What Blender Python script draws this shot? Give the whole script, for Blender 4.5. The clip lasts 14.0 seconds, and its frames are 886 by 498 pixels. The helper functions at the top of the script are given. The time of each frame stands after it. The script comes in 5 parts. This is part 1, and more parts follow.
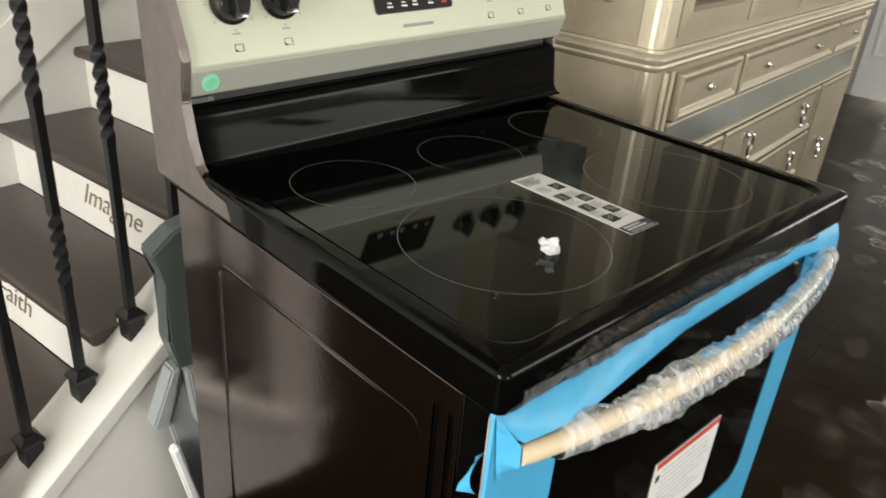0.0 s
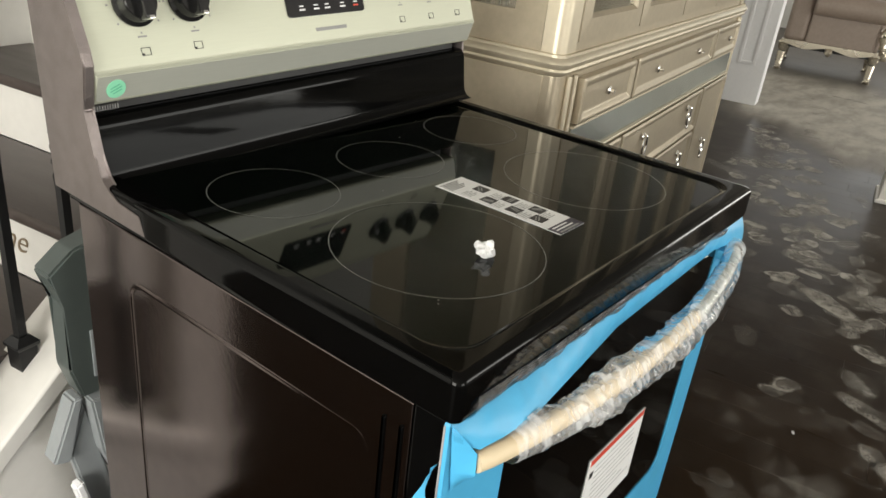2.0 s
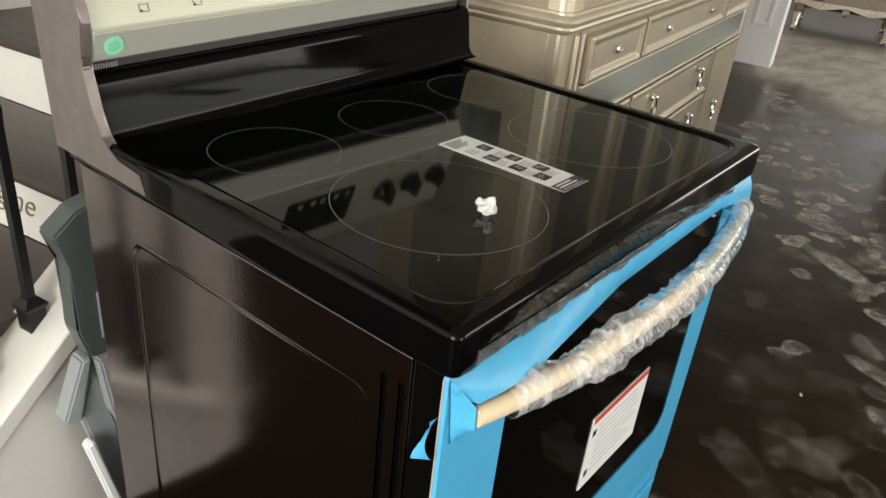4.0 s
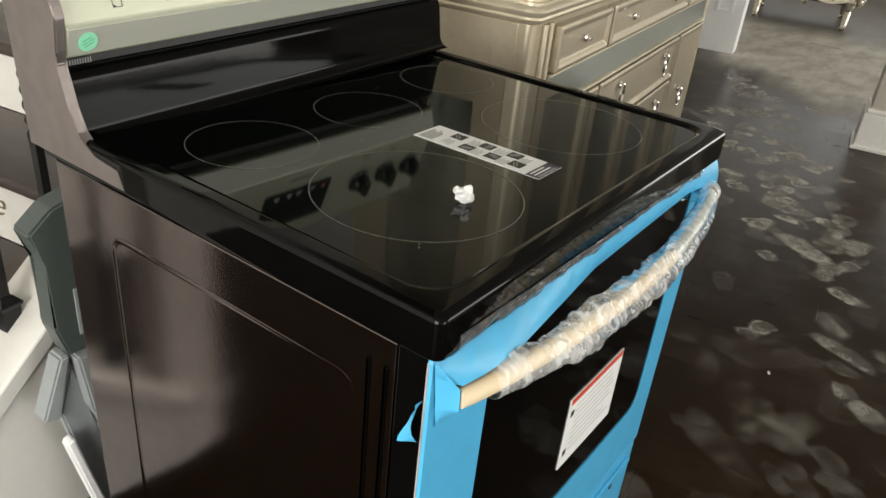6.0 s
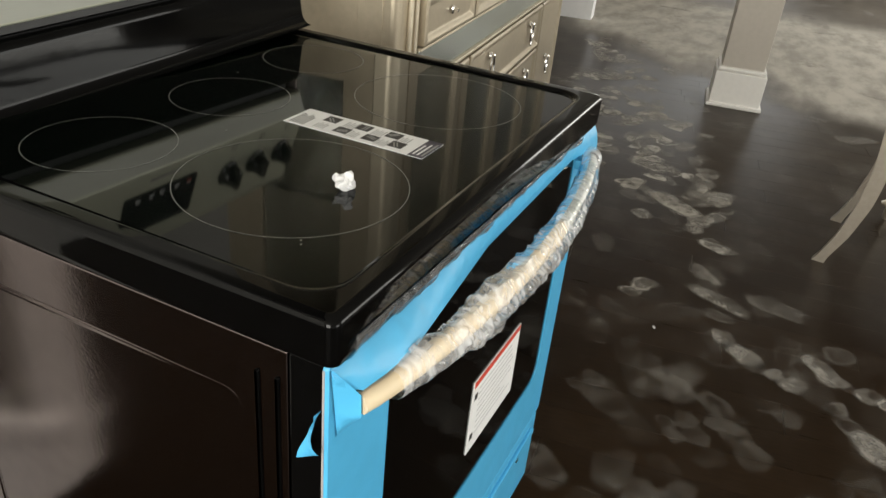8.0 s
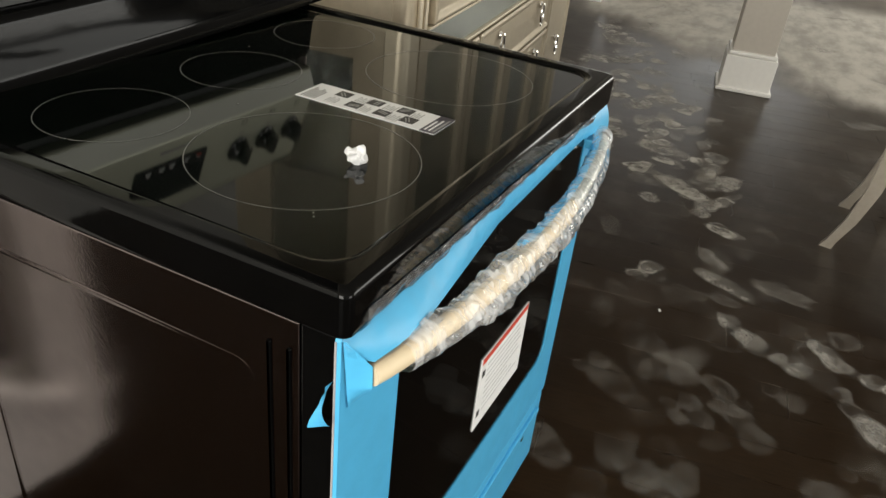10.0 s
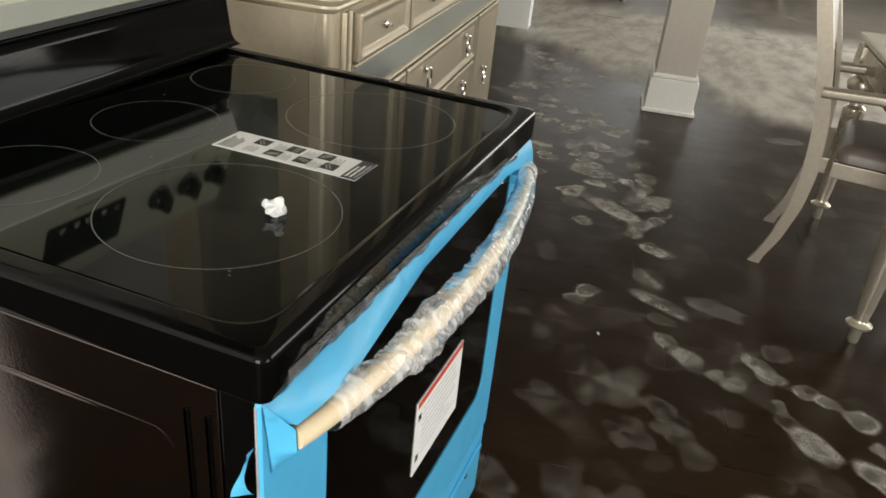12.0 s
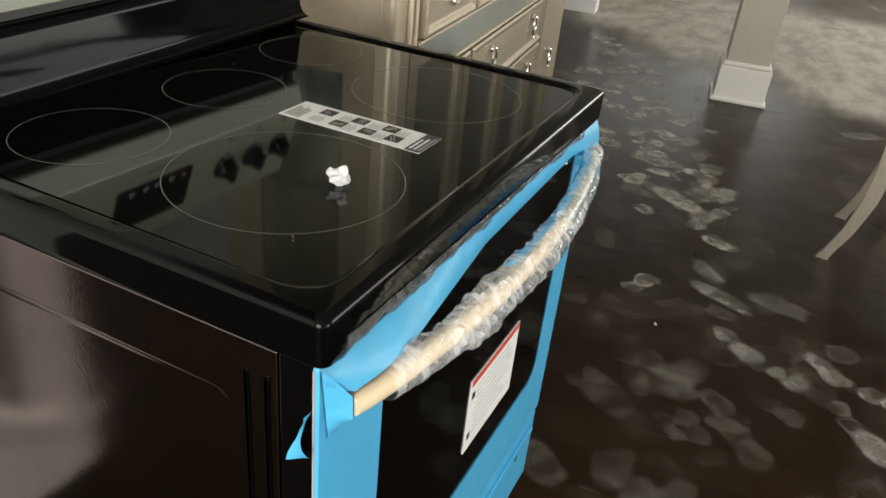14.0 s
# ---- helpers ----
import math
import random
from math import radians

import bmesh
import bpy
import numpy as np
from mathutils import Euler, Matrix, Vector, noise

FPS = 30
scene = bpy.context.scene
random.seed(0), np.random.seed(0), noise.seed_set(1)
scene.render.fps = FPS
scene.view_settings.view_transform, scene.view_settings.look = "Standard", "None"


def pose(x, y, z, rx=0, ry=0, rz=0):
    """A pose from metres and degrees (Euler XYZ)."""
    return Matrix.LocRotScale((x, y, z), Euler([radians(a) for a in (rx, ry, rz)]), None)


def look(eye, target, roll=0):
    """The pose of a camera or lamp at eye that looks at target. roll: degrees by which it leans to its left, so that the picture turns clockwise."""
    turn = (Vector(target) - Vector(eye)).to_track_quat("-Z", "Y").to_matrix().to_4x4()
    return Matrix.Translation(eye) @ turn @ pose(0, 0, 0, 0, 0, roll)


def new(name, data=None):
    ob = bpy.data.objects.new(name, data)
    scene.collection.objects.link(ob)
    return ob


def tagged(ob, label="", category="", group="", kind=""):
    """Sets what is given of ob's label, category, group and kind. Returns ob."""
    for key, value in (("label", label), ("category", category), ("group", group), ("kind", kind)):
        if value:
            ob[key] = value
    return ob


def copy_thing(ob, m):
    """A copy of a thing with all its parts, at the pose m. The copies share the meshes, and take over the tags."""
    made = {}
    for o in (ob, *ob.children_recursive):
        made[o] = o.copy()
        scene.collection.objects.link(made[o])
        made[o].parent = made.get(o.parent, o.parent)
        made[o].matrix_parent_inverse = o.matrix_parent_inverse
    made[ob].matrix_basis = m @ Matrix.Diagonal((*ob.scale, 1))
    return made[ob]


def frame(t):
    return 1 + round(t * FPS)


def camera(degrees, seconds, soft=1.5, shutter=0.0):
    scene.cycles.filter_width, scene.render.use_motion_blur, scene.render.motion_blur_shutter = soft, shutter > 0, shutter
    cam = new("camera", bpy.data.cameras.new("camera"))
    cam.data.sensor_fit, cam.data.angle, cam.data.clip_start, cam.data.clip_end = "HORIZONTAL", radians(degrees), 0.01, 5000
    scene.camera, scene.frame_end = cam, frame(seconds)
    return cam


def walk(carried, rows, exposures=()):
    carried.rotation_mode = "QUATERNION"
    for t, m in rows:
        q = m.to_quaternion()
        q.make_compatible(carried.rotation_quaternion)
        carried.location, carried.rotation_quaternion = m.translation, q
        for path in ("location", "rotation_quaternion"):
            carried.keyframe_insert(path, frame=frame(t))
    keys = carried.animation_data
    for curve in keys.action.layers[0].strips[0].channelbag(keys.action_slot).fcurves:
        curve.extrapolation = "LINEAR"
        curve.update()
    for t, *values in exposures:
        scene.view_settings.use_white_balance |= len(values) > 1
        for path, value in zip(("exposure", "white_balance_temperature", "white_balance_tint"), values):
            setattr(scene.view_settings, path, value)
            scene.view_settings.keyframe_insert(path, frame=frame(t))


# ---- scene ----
cam = camera(60.6, 14.0, shutter=0.35)
PATH = [
    (0, (-0.419, -0.332, 1.3), (0.842, 0.932, 0.398), 4.9),
    (0.5, (-0.439, -0.341, 1.288), (0.903, 0.819, 0.364), 4.9),
    (1, (-0.449, -0.311, 1.287), (0.938, 0.811, 0.381), 4.7),
    (1.5, (-0.432, -0.28, 1.285), (1.008, 0.789, 0.4), 6.8),
    (2, (-0.441, -0.286, 1.286), (1.02, 0.777, 0.428), 6.6),
    (2.5, (-0.453, -0.31, 1.294), (1.035, 0.719, 0.44), 7.3),
    (3, (-0.443, -0.311, 1.292), (0.983, 0.765, 0.391), 5.9),
    (3.2, (-0.433, -0.308, 1.287), (0.994, 0.751, 0.37), 6.1),
    (5.3, (-0.436, -0.29, 1.27), (0.964, 0.768, 0.312), 5.8),
    (5.5, (-0.442, -0.294, 1.271), (0.975, 0.744, 0.314), 5.9),
    (6, (-0.453, -0.299, 1.279), (1.003, 0.688, 0.328), 6.0),
    (6.5, (-0.46, -0.301, 1.273), (1.023, 0.648, 0.325), 5.9),
    (7, (-0.444, -0.292, 1.267), (1.086, 0.561, 0.302), 6.3),
    (7.5, (-0.424, -0.276, 1.259), (1.155, 0.489, 0.3), 5.4),
    (7.7, (-0.412, -0.27, 1.263), (1.187, 0.449, 0.302), 5.4),
    (10, (-0.419, -0.264, 1.255), (1.154, 0.442, 0.242), 6.4),
    (10.5, (-0.412, -0.286, 1.256), (1.167, 0.413, 0.247), 5.6),
    (10.8, (-0.380, -0.302, 1.270), (1.269, 0.258, 0.287), 6.3),
    (11, (-0.386, -0.323, 1.262), (1.297, 0.166, 0.298), 5.9),
    (11.3, (-0.375, -0.309, 1.262), (1.314, 0.156, 0.298), 5.3),
    (11.5, (-0.381, -0.308, 1.267), (1.297, 0.204, 0.305), 4.7),
    (12, (-0.393, -0.273, 1.272), (1.27, 0.318, 0.331), 5.8),
    (12.5, (-0.393, -0.253, 1.265), (1.247, 0.371, 0.304), 7.1),
    (13, (-0.378, -0.245, 1.261), (1.225, 0.442, 0.281), 6.5),
    (13.5, (-0.375, -0.249, 1.258), (1.213, 0.468, 0.276), 6.3),
    (14, (-0.393, -0.266, 1.257), (1.194, 0.444, 0.269), 6.0),
]
walk(cam, [(t, look(eye, target, roll)) for t, eye, target, roll in PATH])

# ---- world, light, exposure ----
scene.view_settings.exposure = -0.2
world = bpy.data.worlds.new("sky")
scene.world = world
world.use_nodes = True
wn = world.node_tree.nodes
sky = wn.new("ShaderNodeTexSky")
sky.sky_type, sky.sun_disc = "NISHITA", False
sky.sun_elevation, sky.sun_rotation = radians(38), radians(200)
world.node_tree.links.new(sky.outputs[0], wn["Background"].inputs[0])
wn["Background"].inputs[1].default_value = 0.12

HOUSE = pose(0, 0, 0, 0, 0, 9)          # the house stands 9 degrees off the stove


def window_light(name, x, y, z, w, h, rz, watts, tint=(1.0, 0.98, 0.95)):
    """Daylight that enters by one window, as an area lamp in its opening."""
    lamp = bpy.data.lights.new(name, "AREA")
    lamp.shape, lamp.size, lamp.size_y, lamp.energy, lamp.color = "RECTANGLE", w, h, watts, tint
    ob = new(name, lamp)
    ob.matrix_world = HOUSE @ pose(x, y, z, 90, 0, rz)
    return ob


# rz 90: shines towards -x of the house; -90: towards +x; 0: towards +y
window_light("far_window_light", 11.44, -0.6, 1.75, 3.4, 1.5, 90, 38, (1.0, 0.965, 0.88))
window_light("side_window_light", 7.6, -4.54, 1.5, 2.6, 1.8, 0, 165, (1.0, 0.975, 0.90))
window_light("front_window_light", 2.8, -4.54, 1.5, 2.4, 1.8, 0, 118, (1.0, 0.975, 0.90))
window_light("stair_window_light", -1.4, -4.54, 1.5, 2.0, 1.8, 0, 95, (1.0, 0.98, 0.93))
window_light("near_window_light", -3.04, 0.1, 1.5, 1.8, 1.9, -90, 165, (1.0, 0.97, 0.885))

# ---- materials ----


def material(name, color, rough=0.5, metal=0.0, vary=0.15, grain=40.0, bump=0.0, bump_scale=200.0, stretch=(1, 1, 1),
             coat=0.0, rough_vary=0.1, alpha=1.0, transmit=0.0, second=None, spec=0.5, patch=3.0, per_piece=0.0, sheen=0.0):
    """Principled material with colour varied at two scales, uneven gloss and fine relief."""
    m = bpy.data.materials.new(name)
    m.use_nodes = True
    nt = m.node_tree
    nodes, link = nt.nodes, nt.links.new
    b = nodes["Principled BSDF"]
    co = nodes.new("ShaderNodeTexCoord")
    mp = nodes.new("ShaderNodeMapping")
    mp.inputs["Scale"].default_value = stretch
    link(co.outputs["Object"], mp.inputs[0])

    def noise_at(scale, detail=4.0):
        n = nodes.new("ShaderNodeTexNoise")
        n.inputs["Scale"].default_value, n.inputs["Detail"].default_value = scale, detail
        link(mp.outputs[0], n.inputs[0])
        return n.outputs[0]

    def mixed(fac, a, c):
        mx = nodes.new("ShaderNodeMix")
        mx.data_type = "RGBA"
        for sock, v in ((mx.inputs[0], fac), (mx.inputs[6], a), (mx.inputs[7], c)):
            if isinstance(v, bpy.types.NodeSocket):
                link(v, sock)
            else:
                sock.default_value = v
        return mx.outputs[2]

    dark = [c * (1 - vary) for c in color] + [1]
    lite = [min(1, c * (1 + vary)) for c in color] + [1]
    if second:
        lite = list(second) + [1]
    fine, broad = noise_at(grain), noise_at(patch, 6.0)
    ramp = nodes.new("ShaderNodeValToRGB")
    ramp.color_ramp.elements[0].position, ramp.color_ramp.elements[1].position = 0.3, 0.7
    link(fine, ramp.inputs[0])
    c1 = mixed(ramp.outputs[0], dark, lite)
    half = mixed(broad, [c * (1 - vary * 0.6) for c in color] + [1], [min(1, c * (1 + vary * 0.6)) for c in color] + [1])
    out = mixed(0.5, c1, half)
    if per_piece:
        info = nodes.new("ShaderNodeObjectInfo")
        hsv = nodes.new("ShaderNodeHueSaturation")
        rng = nodes.new("ShaderNodeMapRange")
        rng.inputs[3].default_value, rng.inputs[4].default_value = 1 - per_piece, 1 + per_piece
        link(info.outputs["Random"], rng.inputs[0])
        link(rng.outputs[0], hsv.inputs["Value"])
        link(out, hsv.inputs["Color"])
        out = hsv.outputs[0]
    link(out, b.inputs["Base Color"])
    rr = nodes.new("ShaderNodeMapRange")
    rr.inputs[3].default_value, rr.inputs[4].default_value = max(0.02, rough - rough_vary), min(1, rough + rough_vary)
    link(broad, rr.inputs[0])
    link(rr.outputs[0], b.inputs["Roughness"])
    b.inputs["Metallic"].default_value = metal
    b.inputs["Coat Weight"].default_value = coat
    b.inputs["Coat Roughness"].default_value = 0.06
    b.inputs["Alpha"].default_value = alpha
    b.inputs["Transmission Weight"].default_value = transmit
    b.inputs["Specular IOR Level"].default_value = spec
    b.inputs["Sheen Weight"].default_value = sheen
    if bump:
        bp = nodes.new("ShaderNodeBump")
        bp.inputs["Strength"].default_value, bp.inputs["Distance"].default_value = bump, 0.002
        link(noise_at(bump_scale), bp.inputs["Height"])
        link(bp.outputs[0], b.inputs["Normal"])
    return m


M_ENAMEL = material("black_enamel", (0.002, 0.002, 0.002), 0.07, vary=0.3, bump=0.02, bump_scale=60, rough_vary=0.03, spec=0.10)
M_RIM = material("black_rim", (0.0016, 0.0016, 0.0016), 0.06, vary=0.3, bump=0.02, bump_scale=60, rough_vary=0.03, spec=0.16)
M_SIDE = material("side_enamel", (0.168, 0.138, 0.133), 0.12, metal=1.0, vary=0.15, bump=0.034, bump_scale=260, rough_vary=0.03)
M_ENDCAP = material("endcap_paint", (0.26, 0.225, 0.215), 0.42, metal=0.8, vary=0.2, bump=0.35, bump_scale=500)
M_GLASSTOP = material("ceramic_glass", (0.0010, 0.0020, 0.0013), 0.05, vary=0.2, rough_vary=0.02, spec=0.25)
M_OVENGLASS = material("oven_glass", (0.0015, 0.0015, 0.0015), 0.04, vary=0.2, rough_vary=0.02, spec=0.14)
M_RING = material("burner_print", (0.20, 0.20, 0.19), 0.35, vary=0.1)
M_STEEL = material("console_silver", (0.60, 0.615, 0.495), 0.36, metal=0.35, vary=0.04, grain=30, stretch=(1, 30, 30), rough_vary=0.05)
M_LIP = material("console_lip", (0.52, 0.53, 0.47), 0.36, metal=0.35, vary=0.05, grain=30, stretch=(1, 30, 30))
M_KNOB = material("knob_black", (0.012, 0.012, 0.012), 0.16, vary=0.2)
M_CHROME = material("chrome", (0.75, 0.74, 0.72), 0.12, metal=1.0, vary=0.05)
M_INK = material("black_ink", (0.02, 0.02, 0.02), 0.5, vary=0.2)
M_SCRIPT = material("brown_lettering", (0.21, 0.155, 0.095), 0.5, vary=0.2)
M_GREYINK = material("grey_ink", (0.30, 0.30, 0.29), 0.6, vary=0.1)
M_FAINT = material("faint_print", (0.52, 0.52, 0.52), 0.6, vary=0.1)
M_WHITEINK = material("white_ink", (0.75, 0.75, 0.75), 0.5, vary=0.05)
M_REDINK = material("red_ink", (0.62, 0.06, 0.03), 0.5, vary=0.1)
M_DISPLAY = material("display_glass", (0.010, 0.010, 0.012), 0.08, vary=0.2)
M_GREEN = material("green_sticker", (0.27, 0.70, 0.46), 0.5, vary=0.08)
M_GREENDK = material("green_print", (0.13, 0.48, 0.30), 0.5, vary=0.08)
M_FILM = material("blue_film", (0.080, 0.41, 0.69), 0.38, vary=0.08, grain=25, bump=0.30, bump_scale=45, coat=0.0, spec=0.35, patch=8)
M_FILM_EDGE = material("film_edge", (0.36, 0.33, 0.33), 0.5, vary=0.1)
M_TAPE = material("handle_tape", (0.68, 0.56, 0.38), 0.45, vary=0.10, bump=0.1, bump_scale=80)
M_PAPER = material("paper", (0.78, 0.78, 0.77), 0.6, vary=0.04, bump=0.05)
M_TISSUE = material("tissue", (0.66, 0.66, 0.66), 0.8, vary=0.04, bump=0.2)
M_CHAMP = material("champagne_paint", (0.455, 0.395, 0.295), 0.36, metal=0.55, vary=0.10, grain=60, bump=0.05, bump_scale=300, patch=5)
M_CHAMP_LT = material("champagne_edge", (0.60, 0.535, 0.41), 0.40, metal=0.6, vary=0.08, grain=60, bump=0.04)
M_MIRROR = material("antiqued_mirror", (0.62, 0.68, 0.66), 0.22, metal=0.95, vary=0.12, grain=14, rough_vary=0.07)
M_SILVERLEAF = material("silver_leaf", (0.64, 0.585, 0.48), 0.27, metal=0.8, vary=0.14, grain=70, bump=0.06, bump_scale=250)
# darker silver leaf for the chair frames: their backlit shade is in the colour
M_LEAF_SHADED = material("silver_leaf_shaded", (0.33, 0.29, 0.235), 0.36, metal=0.45, vary=0.12, grain=60, bump=0.05)
M_TABLETOP = material("table_lacquer", (0.76, 0.71, 0.57), 0.16, metal=0.0, vary=0.05, coat=0.4)
M_SEAT = material("seat_leather", (0.16, 0.135, 0.12), 0.42, vary=0.15, bump=0.2, bump_scale=300)
M_LEATHER = material("sofa_leather", (0.31, 0.25, 0.21), 0.45, vary=0.12, bump=0.2, bump_scale=200)
M_WHITE = material("white_paint", (0.78, 0.76, 0.72), 0.42, vary=0.04, bump=0.05, bump_scale=60, patch=2)
M_BRIGHT = material("bright_trim_paint", (0.92, 0.92, 0.93), 0.4, vary=0.03, bump=0.03, bump_scale=60)
M_WALL = material("wall_paint", (0.66, 0.65, 0.62), 0.7, vary=0.05, bump=0.15, bump_scale=150, patch=1.5)
M_POST = material("post_paint", (0.47, 0.43, 0.375), 0.5, vary=0.05, bump=0.1, bump_scale=150)
M_CEIL = material("ceiling_paint", (0.42, 0.40, 0.37), 0.8, vary=0.04, bump=0.2, bump_scale=90)
M_TREAD = material("tread_wood", (0.060, 0.045, 0.040), 0.35, vary=0.25, grain=30, stretch=(6, 1, 6), bump=0.08, bump_scale=80)
M_IRON = material("wrought_iron", (0.018, 0.018, 0.019), 0.42, metal=0.4, vary=0.3, bump=0.15, bump_scale=250)
M_STOOL_DK = material("dark_grey_plastic", (0.075, 0.09, 0.085), 0.45, vary=0.1, bump=0.1, bump_scale=400)
M_STOOL_LT = material("grey_plastic", (0.30, 0.32, 0.33), 0.4, vary=0.08, bump=0.1, bump_scale=400)
M_PLANK = material("dark_plank", (0.0205, 0.0114, 0.0051), 0.29, vary=0.35, grain=22, stretch=(9, 0.8, 1), bump=0.045, bump_scale=9,
                   rough_vary=0.06, per_piece=0.12, patch=2.5, spec=0.095)


def add_far_dust_and_sheen(m):
    """A dry film of pale plaster dust, scuffed in streaks, over the boards of the far room, and a thin haze whose rise
    with distance paints in the floor's sheen.
    """
    nt = m.node_tree
    nodes, link = nt.nodes, nt.links.new
    b = nodes["Principled BSDF"]
    geo, sep = nodes.new("ShaderNodeNewGeometry"), nodes.new("ShaderNodeSeparateXYZ")
    link(geo.outputs["Position"], sep.inputs[0])
    mp = nodes.new("ShaderNodeMapping")
    mp.inputs["Rotation"].default_value = (0, 0, radians(-20))
    mp.inputs["Scale"].default_value = (0.42, 1.0, 1)
    link(geo.outputs["Position"], mp.inputs[0])
    n1, n2 = nodes.new("ShaderNodeTexNoise"), nodes.new("ShaderNodeTexNoise")
    n1.inputs["Scale"].default_value, n1.inputs["Detail"].default_value = 1.6, 8
    n2.inputs["Scale"].default_value, n2.inputs["Detail"].default_value = 6.5, 4
    n2.inputs["Roughness"].default_value = 0.62
    link(mp.outputs[0], n1.inputs[0])
    link(mp.outputs[0], n2.inputs[0])

    def math_node(op, a, c):
        k = nodes.new("ShaderNodeMath")
        k.operation = op
        for sock, v in zip(k.inputs, (a, c)):
            if isinstance(v, bpy.types.NodeSocket):
                link(v, sock)
            else:
                sock.default_value = v
        return k.outputs[0]

    def ranged(v, a, c, lo, hi):
        k = nodes.new("ShaderNodeMapRange")
        k.interpolation_type = "SMOOTHSTEP"
        for i, q in zip((1, 2, 3, 4), (a, c, lo, hi)):
            k.inputs[i].default_value = q
        link(v, k.inputs[0])
        return k.outputs[0]
    slant = math_node("SUBTRACT", sep.outputs[0], math_node("MULTIPLY", math_node("MAXIMUM", sep.outputs[1], -0.7), 0.5))
    edge = math_node("ADD", slant, math_node("MULTIPLY", math_node("SUBTRACT", n1.outputs[0], 0.5), 1.5))
    film = math_node("MULTIPLY", ranged(edge, 4.45, 5.1, 0.0, 1.0), ranged(n2.outputs[0], 0.30, 0.66, 0.62, 1.0))
    n3 = nodes.new("ShaderNodeTexNoise")
    n3.inputs["Scale"].default_value, n3.inputs["Detail"].default_value = 2.7, 3
    link(geo.outputs["Position"], n3.inputs[0])
    film = math_node("MULTIPLY", film, ranged(n3.outputs[0], 0.66, 0.74, 1.0, 0.35))
    film = math_node("MULTIPLY", film, ranged(sep.outputs[0], 7.0, 7.9, 1.0, 0.25))
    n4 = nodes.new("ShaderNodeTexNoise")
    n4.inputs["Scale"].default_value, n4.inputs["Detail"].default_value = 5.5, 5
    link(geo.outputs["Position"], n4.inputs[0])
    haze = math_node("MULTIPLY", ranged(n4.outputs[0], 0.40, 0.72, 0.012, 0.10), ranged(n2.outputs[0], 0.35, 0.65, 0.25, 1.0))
    # haze rises with x: the sheen of the farther boards, put into their colour
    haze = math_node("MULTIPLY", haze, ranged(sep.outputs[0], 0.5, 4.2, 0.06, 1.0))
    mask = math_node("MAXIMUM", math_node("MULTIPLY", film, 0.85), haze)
    old = b.inputs["Base Color"].links[0].from_socket
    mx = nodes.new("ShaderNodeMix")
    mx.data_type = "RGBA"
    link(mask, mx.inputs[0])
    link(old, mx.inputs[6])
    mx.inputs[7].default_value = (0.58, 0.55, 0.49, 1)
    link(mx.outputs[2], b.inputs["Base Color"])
    oldr = b.inputs["Roughness"].links[0].from_socket
    link(math_node("MINIMUM", math_node("ADD", oldr, math_node("MULTIPLY", mask, 0.6)), 0.9), b.inputs["Roughness"])


add_far_dust_and_sheen(M_PLANK)
M_SUBFLOOR = material("floor_joint", (0.014, 0.009, 0.005), 0.8, vary=0.2)
M_GLASSWARE = material("glassware", (0.9, 0.92, 0.92), 0.05, vary=0.02, transmit=0.95)
M_PANE = material("cabinet_glass", (0.9, 0.94, 0.93), 0.03, vary=0.02, transmit=1.0)


def wrap_material(name="clear_wrap", milkiness=0.33, glint=0.20):
    """Clear crinkled polythene: mostly see-through, with sharp glints on its folds."""
    m = bpy.data.materials.new(name)
    m.use_nodes = True
    nt = m.node_tree
    nodes, link = nt.nodes, nt.links.new
    nodes.remove(nodes["Principled BSDF"])
    clear, shine, milk = (nodes.new("ShaderNodeBsdf" + k) for k in ("Transparent", "Glossy", "Diffuse"))
    shine.inputs["Roughness"].default_value = 0.09
    milk.inputs["Color"].default_value = (0.90, 0.91, 0.92, 1)
    co, ns, bp = nodes.new("ShaderNodeTexCoord"), nodes.new("ShaderNodeTexNoise"), nodes.new("ShaderNodeBump")
    ns.inputs["Scale"].default_value, ns.inputs["Detail"].default_value = 45, 3
    bp.inputs["Strength"].default_value, bp.inputs["Distance"].default_value = 0.32, 0.005
    mp = nodes.new("ShaderNodeMapping")
    mp.inputs["Scale"].default_value = (2.6, 0.7, 0.7)
    link(co.outputs["Object"], mp.inputs[0])
    link(mp.outputs[0], ns.inputs[0])
    link(ns.outputs[0], bp.inputs["Height"])
    for s in (shine, milk):
        link(bp.outputs[0], s.inputs["Normal"])
    fr = nodes.new("ShaderNodeLayerWeight")
    fr.inputs[0].default_value = glint
    link(bp.outputs[0], fr.inputs["Normal"])
    body, top = nodes.new("ShaderNodeMixShader"), nodes.new("ShaderNodeMixShader")
    haze = nodes.new("ShaderNodeMapRange")
    haze.inputs[1].default_value, haze.inputs[2].default_value = 0.36, 0.66
    haze.inputs[3].default_value, haze.inputs[4].default_value = milkiness * 0.35, milkiness * 1.5
    link(ns.outputs[0], haze.inputs[0])
    link(haze.outputs[0], body.inputs[0])
    link(clear.outputs[0], body.inputs[1])
    link(milk.outputs[0], body.inputs[2])
    link(fr.outputs["Fresnel"], top.inputs[0])
    link(body.outputs[0], top.inputs[1])
    link(shine.outputs[0], top.inputs[2])
    link(top.outputs[0], nodes["Material Output"].inputs[0])
    return m


M_WRAP = wrap_material()
M_THIN = wrap_material("thin_clear_film", 0.09, 0.12)


